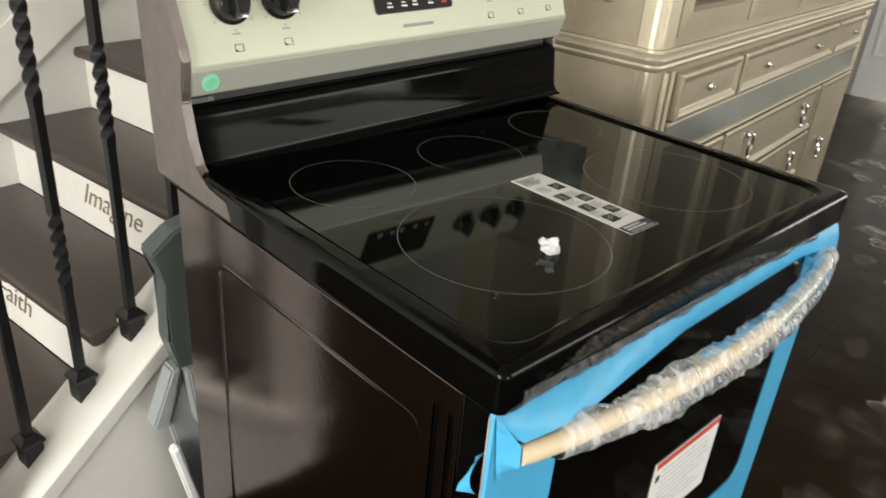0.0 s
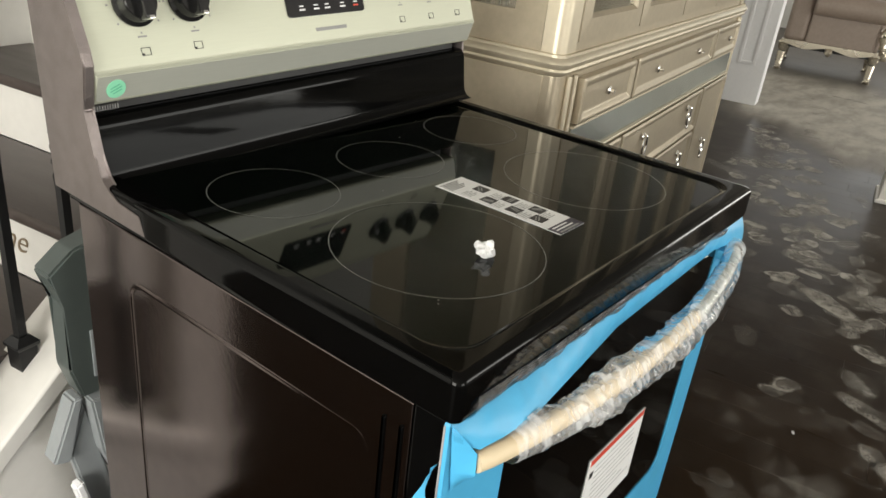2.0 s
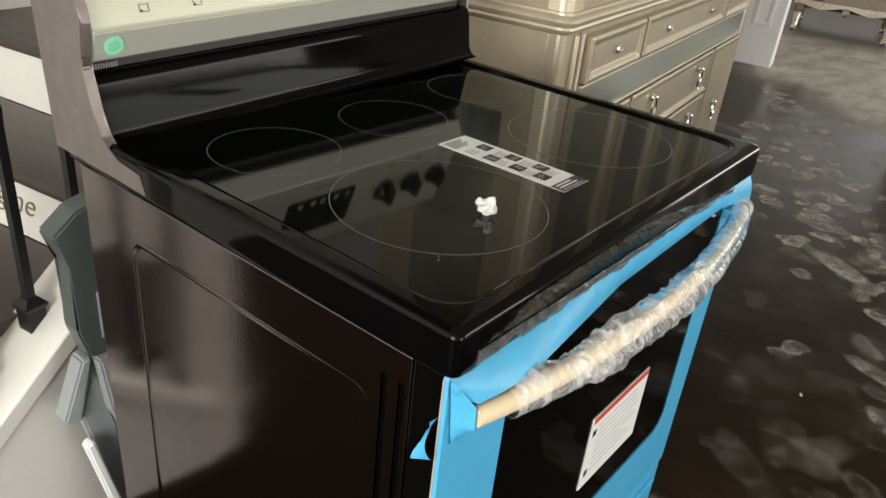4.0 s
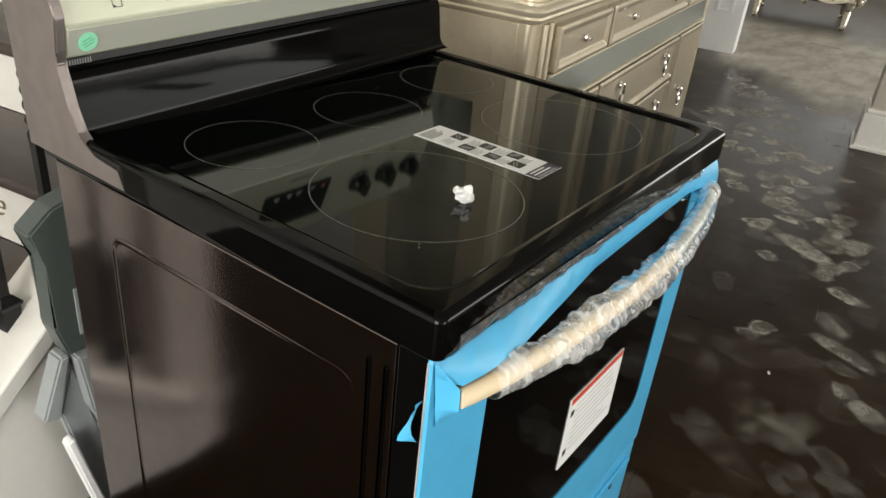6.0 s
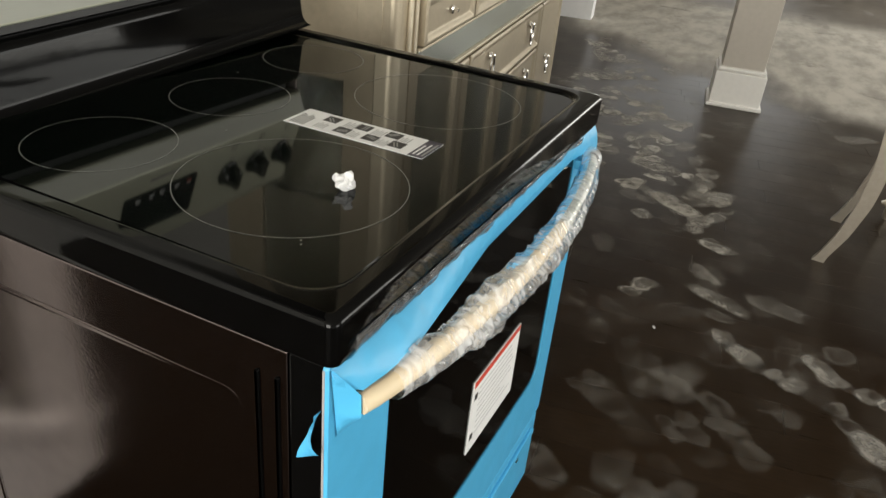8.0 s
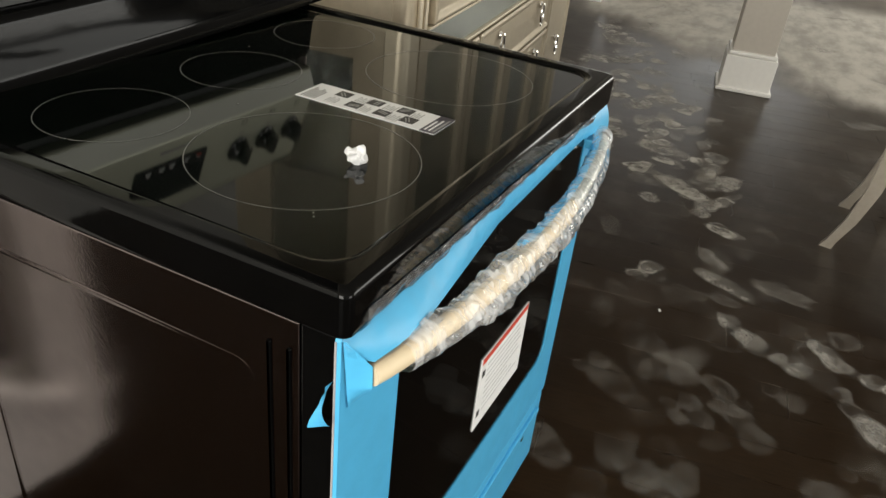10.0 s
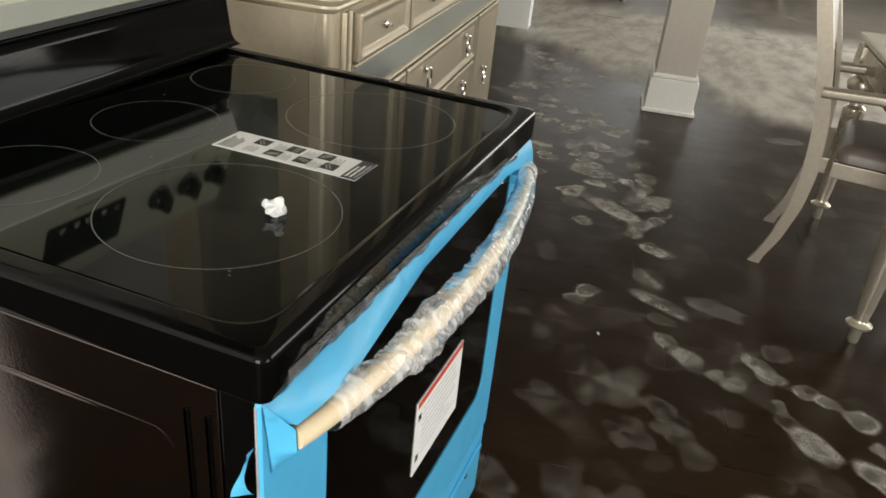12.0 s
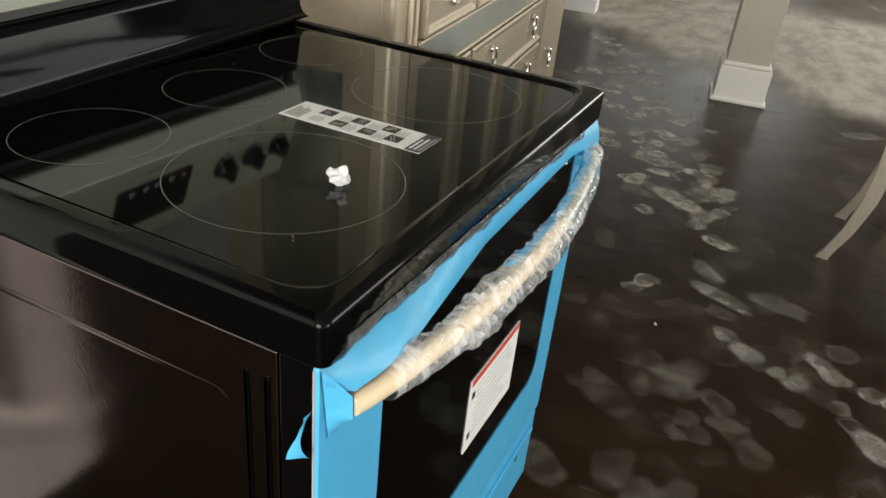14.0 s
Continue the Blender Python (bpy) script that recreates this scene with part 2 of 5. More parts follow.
def dust_material():
    """Pale dust in the shape of shoe soles, thin and broken up."""
    m = bpy.data.materials.new("pale_dust")
    m.use_nodes = True
    nt = m.node_tree
    nodes, link = nt.nodes, nt.links.new
    b = nodes["Principled BSDF"]
    b.inputs["Base Color"].default_value = (0.47, 0.445, 0.40, 1)
    b.inputs["Roughness"].default_value = 0.75
    clear, mix = nodes.new("ShaderNodeBsdfTransparent"), nodes.new("ShaderNodeMixShader")
    co = nodes.new("ShaderNodeTexCoord")
    fade = nodes.new("ShaderNodeAttribute")
    fade.attribute_name = "fade"
    n1, n2 = nodes.new("ShaderNodeTexNoise"), nodes.new("ShaderNodeTexNoise")
    n1.inputs["Scale"].default_value, n1.inputs["Detail"].default_value = 19, 4
    n1.inputs["Distortion"].default_value = 0.25
    n2.inputs["Scale"].default_value, n2.inputs["Detail"].default_value = 120, 3
    link(co.outputs["Object"], n1.inputs[0])
    link(co.outputs["Object"], n2.inputs[0])
    r1 = nodes.new("ShaderNodeMapRange")
    r1.inputs[1].default_value, r1.inputs[2].default_value = 0.36, 0.66
    r1.inputs[3].default_value, r1.inputs[4].default_value = 0.32, 0.95
    link(n1.outputs[0], r1.inputs[0])
    mul = nodes.new("ShaderNodeMath")
    mul.operation = "MULTIPLY"
    link(r1.outputs[0], mul.inputs[0])
    r3 = nodes.new("ShaderNodeMapRange")
    r3.inputs[1].default_value, r3.inputs[2].default_value = 0.35, 0.62
    r3.inputs[3].default_value, r3.inputs[4].default_value = 0.48, 0.68
    link(n2.outputs[0], r3.inputs[0])
    link(r3.outputs[0], mul.inputs[1])
    mul2 = nodes.new("ShaderNodeMath")
    mul2.operation = "MULTIPLY"
    r2 = nodes.new("ShaderNodeMapRange")
    r2.inputs[2].default_value = 2.0
    r2.inputs[3].default_value, r2.inputs[4].default_value = 0.0, 3.0
    link(fade.outputs["Fac"], r2.inputs[0])
    link(mul.outputs[0], mul2.inputs[0])
    link(r2.outputs[0], mul2.inputs[1])
    link(mul2.outputs[0], mix.inputs[0])
    link(clear.outputs[0], mix.inputs[1])
    link(b.outputs[0], mix.inputs[2])
    link(mix.outputs[0], nodes["Material Output"].inputs[0])
    return m


M_DUST = dust_material()

# ---- mesh helpers ----


def thing(name, m, label, category, group="", kind=""):
    ob = new(name)
    ob.empty_display_size = 0.1
    ob.matrix_world = m
    return tagged(ob, label, category, group, kind)


def part(name, bm, mat, parent=None, label="", smooth=True):
    """Links a bmesh as one mesh object under a thing or a part."""
    bmesh.ops.recalc_face_normals(bm, faces=bm.faces[:])
    me = bpy.data.meshes.new(name)
    bm.to_mesh(me)
    bm.free()
    me.materials.append(mat)
    if smooth:
        me.shade_smooth()
        me.set_sharp_from_angle(angle=radians(38))
    ob = new(name, me)
    if smooth:
        wn_ = ob.modifiers.new("even_normals", "WEIGHTED_NORMAL")
        wn_.keep_sharp, wn_.weight = True, 90
    if parent is not None:
        ob.parent = parent
    return tagged(ob, label)


def box(bm, x0, x1, y0, y1, z0, z1, bevel=0.0, m=None, seg=2):
    vs = [bm.verts.new((x, y, z)) for z in (z0, z1) for y in (y0, y1) for x in (x0, x1)]
    fs = [bm.faces.new([vs[i] for i in f]) for f in
          ((0, 2, 3, 1), (4, 5, 7, 6), (0, 1, 5, 4), (2, 6, 7, 3), (0, 4, 6, 2), (1, 3, 7, 5))]
    if m is not None:
        bmesh.ops.transform(bm, matrix=m, verts=vs)
    if bevel:
        es = list({e for f in fs for e in f.edges})
        bmesh.ops.bevel(bm, geom=es, offset=bevel, segments=seg, affect="EDGES", profile=0.5)
    return bm


def new_box(*a, **k):
    return box(bmesh.new(), *a, **k)


def loft(bm, loops, closed=True, cap=(True, True)):
    """Skin over loops of equally many points."""
    rows = [[bm.verts.new(p) for p in lp] for lp in loops]
    n = len(rows[0])
    for a, b in zip(rows, rows[1:]):
        for i in range(n if closed else n - 1):
            j = (i + 1) % n
            bm.faces.new((a[i], a[j], b[j], b[i]))
    if closed and cap[0]:
        bm.faces.new(rows[0][::-1])
    if closed and cap[1]:
        bm.faces.new(rows[-1])
    return bm


def rrect(x0, x1, y0, y1, r, n=6):
    """Rounded rectangle as a list of (a, b); r is one radius or four (from the lower left, counter-clockwise)."""
    rs = r if isinstance(r, (list, tuple)) else (r,) * 4
    pts = []
    for k, (cx, cy, sx, sy) in enumerate(((x0, y0, 1, 1), (x1, y0, -1, 1), (x1, y1, -1, -1), (x0, y1, 1, -1))):
        for i in range(n + 1):
            a = math.pi + k * math.pi / 2 + i / n * math.pi / 2
            pts.append((cx + sx * rs[k] + rs[k] * math.cos(a), cy + sy * rs[k] + rs[k] * math.sin(a)))
    return pts


def lathe(bm, profile, n=20, m=None):
    """Turned shape from (radius, height) pairs about z."""
    loops = [[Vector((max(r, 1e-4) * math.cos(2 * math.pi * i / n), max(r, 1e-4) * math.sin(2 * math.pi * i / n), z)) for i in range(n)]
             for r, z in profile]
    if m is not None:
        loops = [[m @ p for p in lp] for lp in loops]
    return loft(bm, loops)


def prism(bm, poly, axis, a, b):
    """A polygon drawn in the plane across the axis, from a to b along it."""
    def at(p, t):
        q = list(p)
        q.insert("xyz".index(axis), t)
        return q
    return loft(bm, [[at(p, a) for p in poly], [at(p, b) for p in poly]])


def tube(bm, path, radius, n=10, flat=1.0):
    """A round bar along a path; radius may be a function of 0..1."""
    loops = []
    for i, p in enumerate(path):
        p = Vector(p)
        d = (Vector(path[min(i + 1, len(path) - 1)]) - Vector(path[max(i - 1, 0)])).normalized()
        side = d.cross(Vector((0, 0, 1)))
        if side.length < 0.05:
            side = Vector((1, 0, 0))
        side.normalize()
        up = side.cross(d)
        r = radius(i / (len(path) - 1)) if callable(radius) else radius
        loops.append([p + side * (r * math.cos(2 * math.pi * k / n)) + up * (r * flat * math.sin(2 * math.pi * k / n)) for k in range(n)])
    return loft(bm, loops)


def words(text, size, m, mat, parent, name="lettering", shear=0.0):
    cu = bpy.data.curves.new(name, "FONT")
    cu.body, cu.size, cu.extrude, cu.shear = text, size, 0.0006, shear
    cu.offset = -0.0006
    cu.align_x, cu.align_y = "CENTER", "CENTER"
    cu.materials.append(mat)
    ob = new(name, cu)
    ob.parent = parent
    ob.matrix_local = m
    return ob

# ---- the room ----
X0, X1, Y0, Y1, TOP = -3.1, 11.5, -4.6, 1.80, 2.75


def structure(name, bm, mat, label, m=HOUSE, smooth=True):
    ob = part(name, bm, mat, None, label, smooth)
    ob.matrix_world = m
    return tagged(ob, "", "", "", "structure")


def wall_with_windows(name, axis, a0, a1, b0, b1, holes, label):
    """A wall from a0 to a1 along its length, b0 to b1 thick, with rectangular openings (from, to, sill, head)."""
    bm = bmesh.new()

    def block(u0, u1, z0, z1):
        if axis == "x":
            box(bm, u0, u1, b0, b1, z0, z1)
        else:
            box(bm, b0, b1, u0, u1, z0, z1)
    at = a0
    for h0, h1, s, t in holes:
        block(at, h0, 0, TOP)
        block(h0, h1, 0, s)
        block(h0, h1, t, TOP)
        at = h1
    block(at, a1, 0, TOP)
    return structure(name, bm, M_WALL, label, smooth=False)


wall_with_windows("wall_north", "x", X0, X1, Y1, Y1 + 0.15, [], "pale painted wall behind the staircase")
wall_with_windows("wall_south", "x", X0, X1, Y0 - 0.15, Y0, [(-2.4, -0.4, 0.6, 2.4), (1.6, 4.0, 0.6, 2.4), (6.3, 8.9, 0.6, 2.4)], "pale painted wall with three wide windows")
wall_with_windows("wall_east", "y", Y0, Y1, X1, X1 + 0.15, [(-2.3, 1.1, 1.0, 2.5)], "pale painted far wall with a large window")
wall_with_windows("wall_west", "y", Y0, Y1, X0 - 0.15, X0, [(-0.8, 1.0, 0.55, 2.45)], "pale painted wall with a window")
ceil_bm = new_box(X0, X1, Y0, 0.86, TOP, TOP + 0.25)
box(ceil_bm, X0, -0.9, 0.86, Y1, TOP, TOP + 0.25)
box(ceil_bm, 3.4, X1, 0.86, Y1, TOP, TOP + 0.25)
box(ceil_bm, -1.0, 3.5, 0.76, Y1 + 0.15, 5.2, 5.35)
structure("ceiling", ceil_bm, M_CEIL, "plain grey ceiling open above the staircase", smooth=False)
well = new_box(-1.0, 3.5, 0.76, 0.86, TOP + 0.25, 5.2)
box(well, -1.0, 3.5, Y1, Y1 + 0.15, TOP, 5.2)
box(well, -1.0, -0.9, 0.86, Y1, TOP + 0.25, 5.2)
box(well, 3.4, 3.5, 0.86, Y1, TOP + 0.25, 5.2)
structure("wall_stairwell", well, M_WALL, "pale walls of the stairwell above", smooth=False)
structure("ground", new_box(-60, 60, -60, 60, -0.5, -0.3), material("soil", (0.12, 0.13, 0.08), 0.9), "ground outside the house")
floor = structure("floor", new_box(X0 - 0.1, X1 + 0.1, Y0 - 0.1, Y1 + 0.1, -0.12, -0.010), M_SUBFLOOR,
                  "dark brown plank floor marked with pale dusty shoe prints")


def window_unit(name, axis, h0, h1, s, t, b):
    """White frame with a mullion and two panes in a wall's opening."""
    win = thing(name, HOUSE, "white-framed window with clear panes", "window", kind="structure")

    def bar(nm, u0, u1, z0, z1, w=0.05):
        if axis == "x":
            return part(nm, new_box(u0, u1, b - w / 2, b + w / 2, z0, z1, 0.006), M_BRIGHT, win)
        return part(nm, new_box(b - w / 2, b + w / 2, u0, u1, z0, z1, 0.006), M_BRIGHT, win)
    mid = (h0 + h1) / 2
    for u0, u1, z0, z1 in ((h0, h0 + 0.06, s, t), (h1 - 0.06, h1, s, t), (mid - 0.035, mid + 0.035, s + 0.06, t - 0.06)):
        bar("window_frame", u0, u1, z0, z1)
    for u0, u1, z0, z1 in ((h0 + 0.06, h1 - 0.06, s, s + 0.06), (h0 + 0.06, h1 - 0.06, t - 0.06, t)):
        bar("window_frame", u0, u1, z0, z1)


window_unit("window_1", "x", 6.3, 8.9, 0.6, 2.4, Y0 - 0.10)
window_unit("window_5", "x", -2.4, -0.4, 0.6, 2.4, Y0 - 0.10)
window_unit("window_4", "x", 1.6, 4.0, 0.6, 2.4, Y0 - 0.10)
window_unit("window_2", "y", -2.3, 1.1, 1.0, 2.5, X1 + 0.10)
window_unit("window_3", "y", -0.8, 1.0, 0.55, 2.45, X0 - 0.10)

# partition with a white panelled end beside the far room
structure("wall_partition", new_box(5.88, 6.02, 0.66, Y1, 0, TOP), M_WALL, "pale wall between the two rooms", smooth=False)
pier = thing("door_jamb", HOUSE @ pose(5.86, 0.452, 0), "bright white panelled door casing beside the far room", "door casing", kind="structure")
part("casing", new_box(0, 0.18, 0, 0.27, 0, TOP - 0.002, 0.004), M_BRIGHT, pier)
part("panel_moulding", new_box(-0.010, 0.0, 0.075, 0.10, 0.30, 2.3, 0.004), M_BRIGHT, pier)
part("panel_moulding", new_box(-0.010, 0.0, 0.185, 0.21, 0.30, 2.3, 0.004), M_BRIGHT, pier)
part("panel_moulding", new_box(-0.010, 0.0, 0.10, 0.185, 0.30, 0.325, 0.004), M_BRIGHT, pier)

# square post
post = thing("post", HOUSE @ pose(4.045, -0.758, 0), "greige painted square post with a white base", "post", kind="structure")
part("shaft", new_box(0.03, 0.258, 0.03, 0.258, 0, TOP - 0.002, 0.004), M_POST, post)
part("base_board", new_box(0.006, 0.282, 0.006, 0.282, 0, 0.20, 0.006), M_WHITE, post, "white painted base")
part("cap_moulding", new_box(0.014, 0.274, 0.014, 0.274, 0.20, 0.225, 0.008), M_WHITE, post, "white painted moulding")
part("shoe_moulding", new_box(-0.008, 0.296, -0.008, 0.296, 0, 0.022, 0.006), M_WHITE, post, "white painted moulding")

# ---- staircase ----
SX, SY = 0.184, 0.946                  # foot of the first baluster, in the house's frame
RUN, RISE = 0.229, 0.172
SLOPE = RISE / RUN
stair = thing("staircase", HOUSE @ pose(SX, SY, 0), "staircase with dark wooden treads and cream risers", "staircase", kind="structure")


def cap_z(a):
    return 0.438 + SLOPE * a


AEND = 2.55
part("skirt_wall", prism(bmesh.new(), [(-0.36, 0.0), (AEND, 0.0), (AEND, cap_z(AEND) - 0.05), (-0.36, cap_z(-0.36) - 0.05)], "y", -0.078, 0.04),
     M_WHITE, stair, "white painted wall under the stair", smooth=False)
cap = bmesh.new()
loft(cap, [[Vector((a, y, cap_z(a) + dz)) for y, dz in rrect(-0.085, 0.062, -0.05, 0.0, 0.008, 3)] for a in (-0.36, AEND)])
part("curb_cap", cap, M_WHITE, stair, "cream painted sloping curb")
for k in range(-3, 9):
    nose, z = 0.163 + RUN * k, 0.608 + RISE * k
    if z < 0.05:
        continue
    tr = bmesh.new()
    loft(tr, [[Vector((a, y, dz)) for a, dz in rrect(nose, nose + RUN + 0.03, z - 0.028, z, 0.010, 4)] for y in (0.041, 0.853)])
    part("tread", tr, M_TREAD, stair, "dark stained wooden tread")
    part("riser", new_box(nose + 0.028, nose + 0.040, 0.041, 0.853, max(0, z - RISE), z - 0.029), M_WHITE, stair, "cream painted riser")
for k, text in ((0, "Imagine"), (-1, "Faith")):
    words(text, 0.082, pose(0.163 + RUN * k + 0.0265, 0.385 if k == 0 else 0.44, 0.608 + RISE * k - 0.090, 90, 0, -90), M_SCRIPT, stair, shear=0.45)
skirt = bmesh.new()
loft(skirt, [[Vector((a, y, cap_z(a) + dz)) for y, dz in rrect(0.838, 0.853, 0.10, 0.26, 0.004, 2)] for a in (-0.55, AEND)])
part("skirt_board", skirt, M_WHITE, stair, "white painted skirting along the wall")


def baluster(a, twists):
    """Square iron bar with twisted stretches and a cast shoe on the sloping curb."""
    b = thing("baluster", HOUSE @ pose(SX + a, SY, cap_z(a)), "black wrought iron baluster with twisted stretches", "baluster", "stair balusters")
    half, loops, ang, z = 0.0078, [], 0.0, -0.004
    while z < 0.93:
        tw = any(t0 <= z <= t1 for t0, t1 in twists)
        r = half * 1.414 * (1.12 if tw else 1.0)
        loops.append([Vector((r * math.cos(ang + radians(45 + 90 * i)), r * math.sin(ang + radians(45 + 90 * i)), z)) for i in range(4)])
        step = 0.006 if tw else 0.02
        ang += radians(20) * (1 if tw else 0)
        z += step
    part("bar", loft(bmesh.new(), loops), M_IRON, b)
    sh = bmesh.new()
    tilt = Matrix(((1, 0, 0, 0), (0, 1, 0, 0), (SLOPE, 0, 1, 0), (0, 0, 0, 1)))
    prof = ((0.0165, -0.001), (0.0175, 0.008), (0.0175, 0.030), (0.021, 0.034), (0.0215, 0.040), (0.015, 0.048), (0.011, 0.053))
    loft(sh, [[(tilt if z < 0.01 else Matrix()) @ Vector((sx * h, sy * h, z)) for sx, sy in ((-1, -1), (1, -1), (1, 1), (-1, 1))] for h, z in prof])
    part("shoe", sh, M_IRON, b, "cast iron shoe")
    return b


DOUBLE, SINGLE = ((0.22, 0.37), (0.56, 0.74)), ((0.38, 0.56),)
for i, a in enumerate((0.226, 0.113, 0.0, -0.113, -0.226)):
    baluster(a, DOUBLE if i % 2 else SINGLE)
rail = bmesh.new()
loft(rail, [[Vector((a, y, cap_z(a) + 0.92 + dz)) for y, dz in rrect(-0.03, 0.03, 0.0, 0.055, 0.018, 4)] for a in (-0.42, 0.36)])
hand = thing("handrail", HOUSE @ pose(SX, SY, 0), "dark wooden stair handrail on iron balusters", "handrail")
part("rail", rail, M_TREAD, hand)

newel = thing("newel_post", HOUSE @ pose(SX - 0.365, SY - 0.012, 0), "white painted square newel post at the stair's foot", "newel post")
part("shaft", new_box(-0.055, 0.055, -0.055, 0.055, 0, 1.16, 0.005), M_WHITE, newel)
part("post_cap", lathe(bmesh.new(), ((0.104, 1.16), (0.110, 1.168), (0.110, 1.185), (0.090, 1.195), (0.02, 1.215)), 4, pose(0, 0, 0, 0, 0, 45)), M_WHITE, newel)

# ---- the stove ----
stove = thing("stove", pose(0, 0, 0), "new black electric stove with silver console and blue protective film", "stove")
W = 0.756
part("body", new_box(0.006, W - 0.006, 0.052, 0.640, 0.06, 0.862, 0.0025), M_SIDE, stove, "black enamelled body")
# pressed panel and beads in the near side
for side, x in ((1, 0.0058), (-1, W - 0.0058)):
    sp = bmesh.new()
    loft(sp, [[Vector((x - side * (d if d < 0 else 0.00015 + d * min(1, max(0.0, (y - 0.20) / 0.28))), y, z)) for y, z in rrect(0.100 + i, 0.527 - i, 0.14 + i, 0.797 - i, 0.024, 6)] for d, i in ((-0.002, 0.0), (0.0022, 0.002), (0.0022, 0.005), (0.0002, 0.008))])
    part("side_panel", sp, M_SIDE, stove, "pressed steel side panel")
    for y in (0.060, 0.082):
        b = bmesh.new()
        loft(b, [[Vector((x - side * d, yy, z)) for yy, z in rrect(y + i, y + 0.006 - i, 0.12 + i, 0.832 - i, 0.0025, 3)] for d, i in ((-0.001, 0.0), (0.0025, 0.0018))])
        part("side_bead", b, M_ENAMEL, stove)
part("plinth", new_box(0.03, W - 0.03, 0.09, 0.60, 0.012, 0.07), M_ENAMEL, stove, "recessed black plinth")
for x in (0.06, W - 0.06):
    for y in (0.11, 0.57):
        part("levelling_foot", lathe(bmesh.new(), ((0.018, 0.0), (0.018, 0.008), (0.007, 0.010), (0.007, 0.03)), 12, pose(x, y, 0)), M_CHROME, stove)

# cooktop frame with a rolled edge, and its glass
BACK = 0.66
fr = bmesh.new()
loops = []
for inset, z in ((0.006, 0.866), (0.001, 0.868), (0.0, 0.874), (0.0, 0.9065), (0.0008, 0.9100), (0.0025, 0.9125), (0.0055, 0.9141), (0.0095, 0.9148), (0.0115, 0.9150), (0.0225, 0.9151), (0.024, 0.9151),
                 (0.0285, 0.9142), (0.031, 0.9112), (0.033, 0.9085)):
    r = max(0.005, 0.011 - inset * 0.3)
    ri = 0.040 if inset > 0.02 else r
    loops.append([Vector((x, y, z)) for x, y in rrect(inset, W - inset, inset, BACK - inset, (ri, ri, 0.012, 0.012), 6)])
loft(fr, loops, cap=(False, False))
part("cooktop_frame", fr, M_RIM, stove, "black enamelled cooktop rim")
gl = bmesh.new()
loft(gl, [[Vector((x, y, z)) for x, y in rrect(0.028, W - 0.028, 0.028, BACK - 0.05, 0.038, 6)] for z in (0.900, 0.9105)])
glass = part("glass_top", gl, M_GLASSTOP, stove, "black ceramic glass cooktop")


def ring(cx, cy, r, w=0.0009, n=72):
    bm = bmesh.new()
    loft(bm, [[Vector((cx + q * math.cos(2 * math.pi * i / n), cy + q * math.sin(2 * math.pi * i / n), 0.9108)) for i in range(n)] for q in (r - w / 2, r + w / 2)],
         cap=(False, False))
    return part("burner_ring", bm, M_RING, glass, "thin pale printed ring")


for cx, cy, r in ((0.2025, 0.190, 0.1265), (0.158, 0.427, 0.084), (0.380, 0.427, 0.081), (0.612, 0.452, 0.081), (0.563, 0.197, 0.122)):
    ring(cx, cy, r)
for x, y in ((0.1013, 0.1068), (0.0951, 0.1020), (0.275, 0.345), (0.47, 0.49)):
    part("print_dot", lathe(bmesh.new(), ((0.0010, 0.9106), (0.0010, 0.9109)), 8, pose(x, y, 0)), M_RING, glass)

# black riser behind the glass, with a bright rolled foot; the whole backguard sits a little out of square
back = part("backguard", new_box(0.02, W - 0.02, 0.604, 0.655, 1.001, 1.05), M_INK, stove, "upright backguard with console")
back.matrix_local = Matrix.Translation((0.378, 0, 0.997)) @ pose(0, 0, 0, 0, -1.6, 0) @ Matrix.Translation((-0.378, 0, -0.997))
rs = bmesh.new()
prof = [(0.556, 0.9125), (0.563, 0.9140), (0.569, 0.9175), (0.5735, 0.923), (0.5762, 0.930), (0.5831, 0.985), (0.5850, 0.991), (0.5882, 0.996), (0.592, 0.9990), (0.597, 1.000), (0.660, 1.000), (0.660, 0.9125)]
prism(rs, prof, "x", 0.012, W - 0.006)
part("riser", rs, M_ENAMEL, back, "glossy black riser below the console")

# console
con = bmesh.new()
prof = [(0.586, 1.016), (0.582, 1.018), (0.580, 1.021), (0.5695, 1.053), (0.5690, 1.057), (0.5715, 1.060), (0.618, 1.193), (0.625, 1.208), (0.638, 1.215),
        (0.672, 1.215), (0.677, 1.208), (0.677, 1.016)]
loft(con, [[Vector((x, max(y, min(0.66, y + inward)), z)) for y, z in prof] for x, inward in ((0.003, 0.020), (0.0095, 0.002), (0.0115, 0.0), (W - 0.0055, 0.0), (W - 0.0035, 0.002), (W + 0.002, 0.020))])
console = part("console", con, M_STEEL, back, "pale silver control console")
lip = bmesh.new()
prism(lip, [(0.5792, 1.0215), (0.5688, 1.0525), (0.5700, 1.0528), (0.5804, 1.0218)], "x", 0.0125, W - 0.0065)
part("console_lip", lip, M_LIP, back, "grey lower edge of the console")
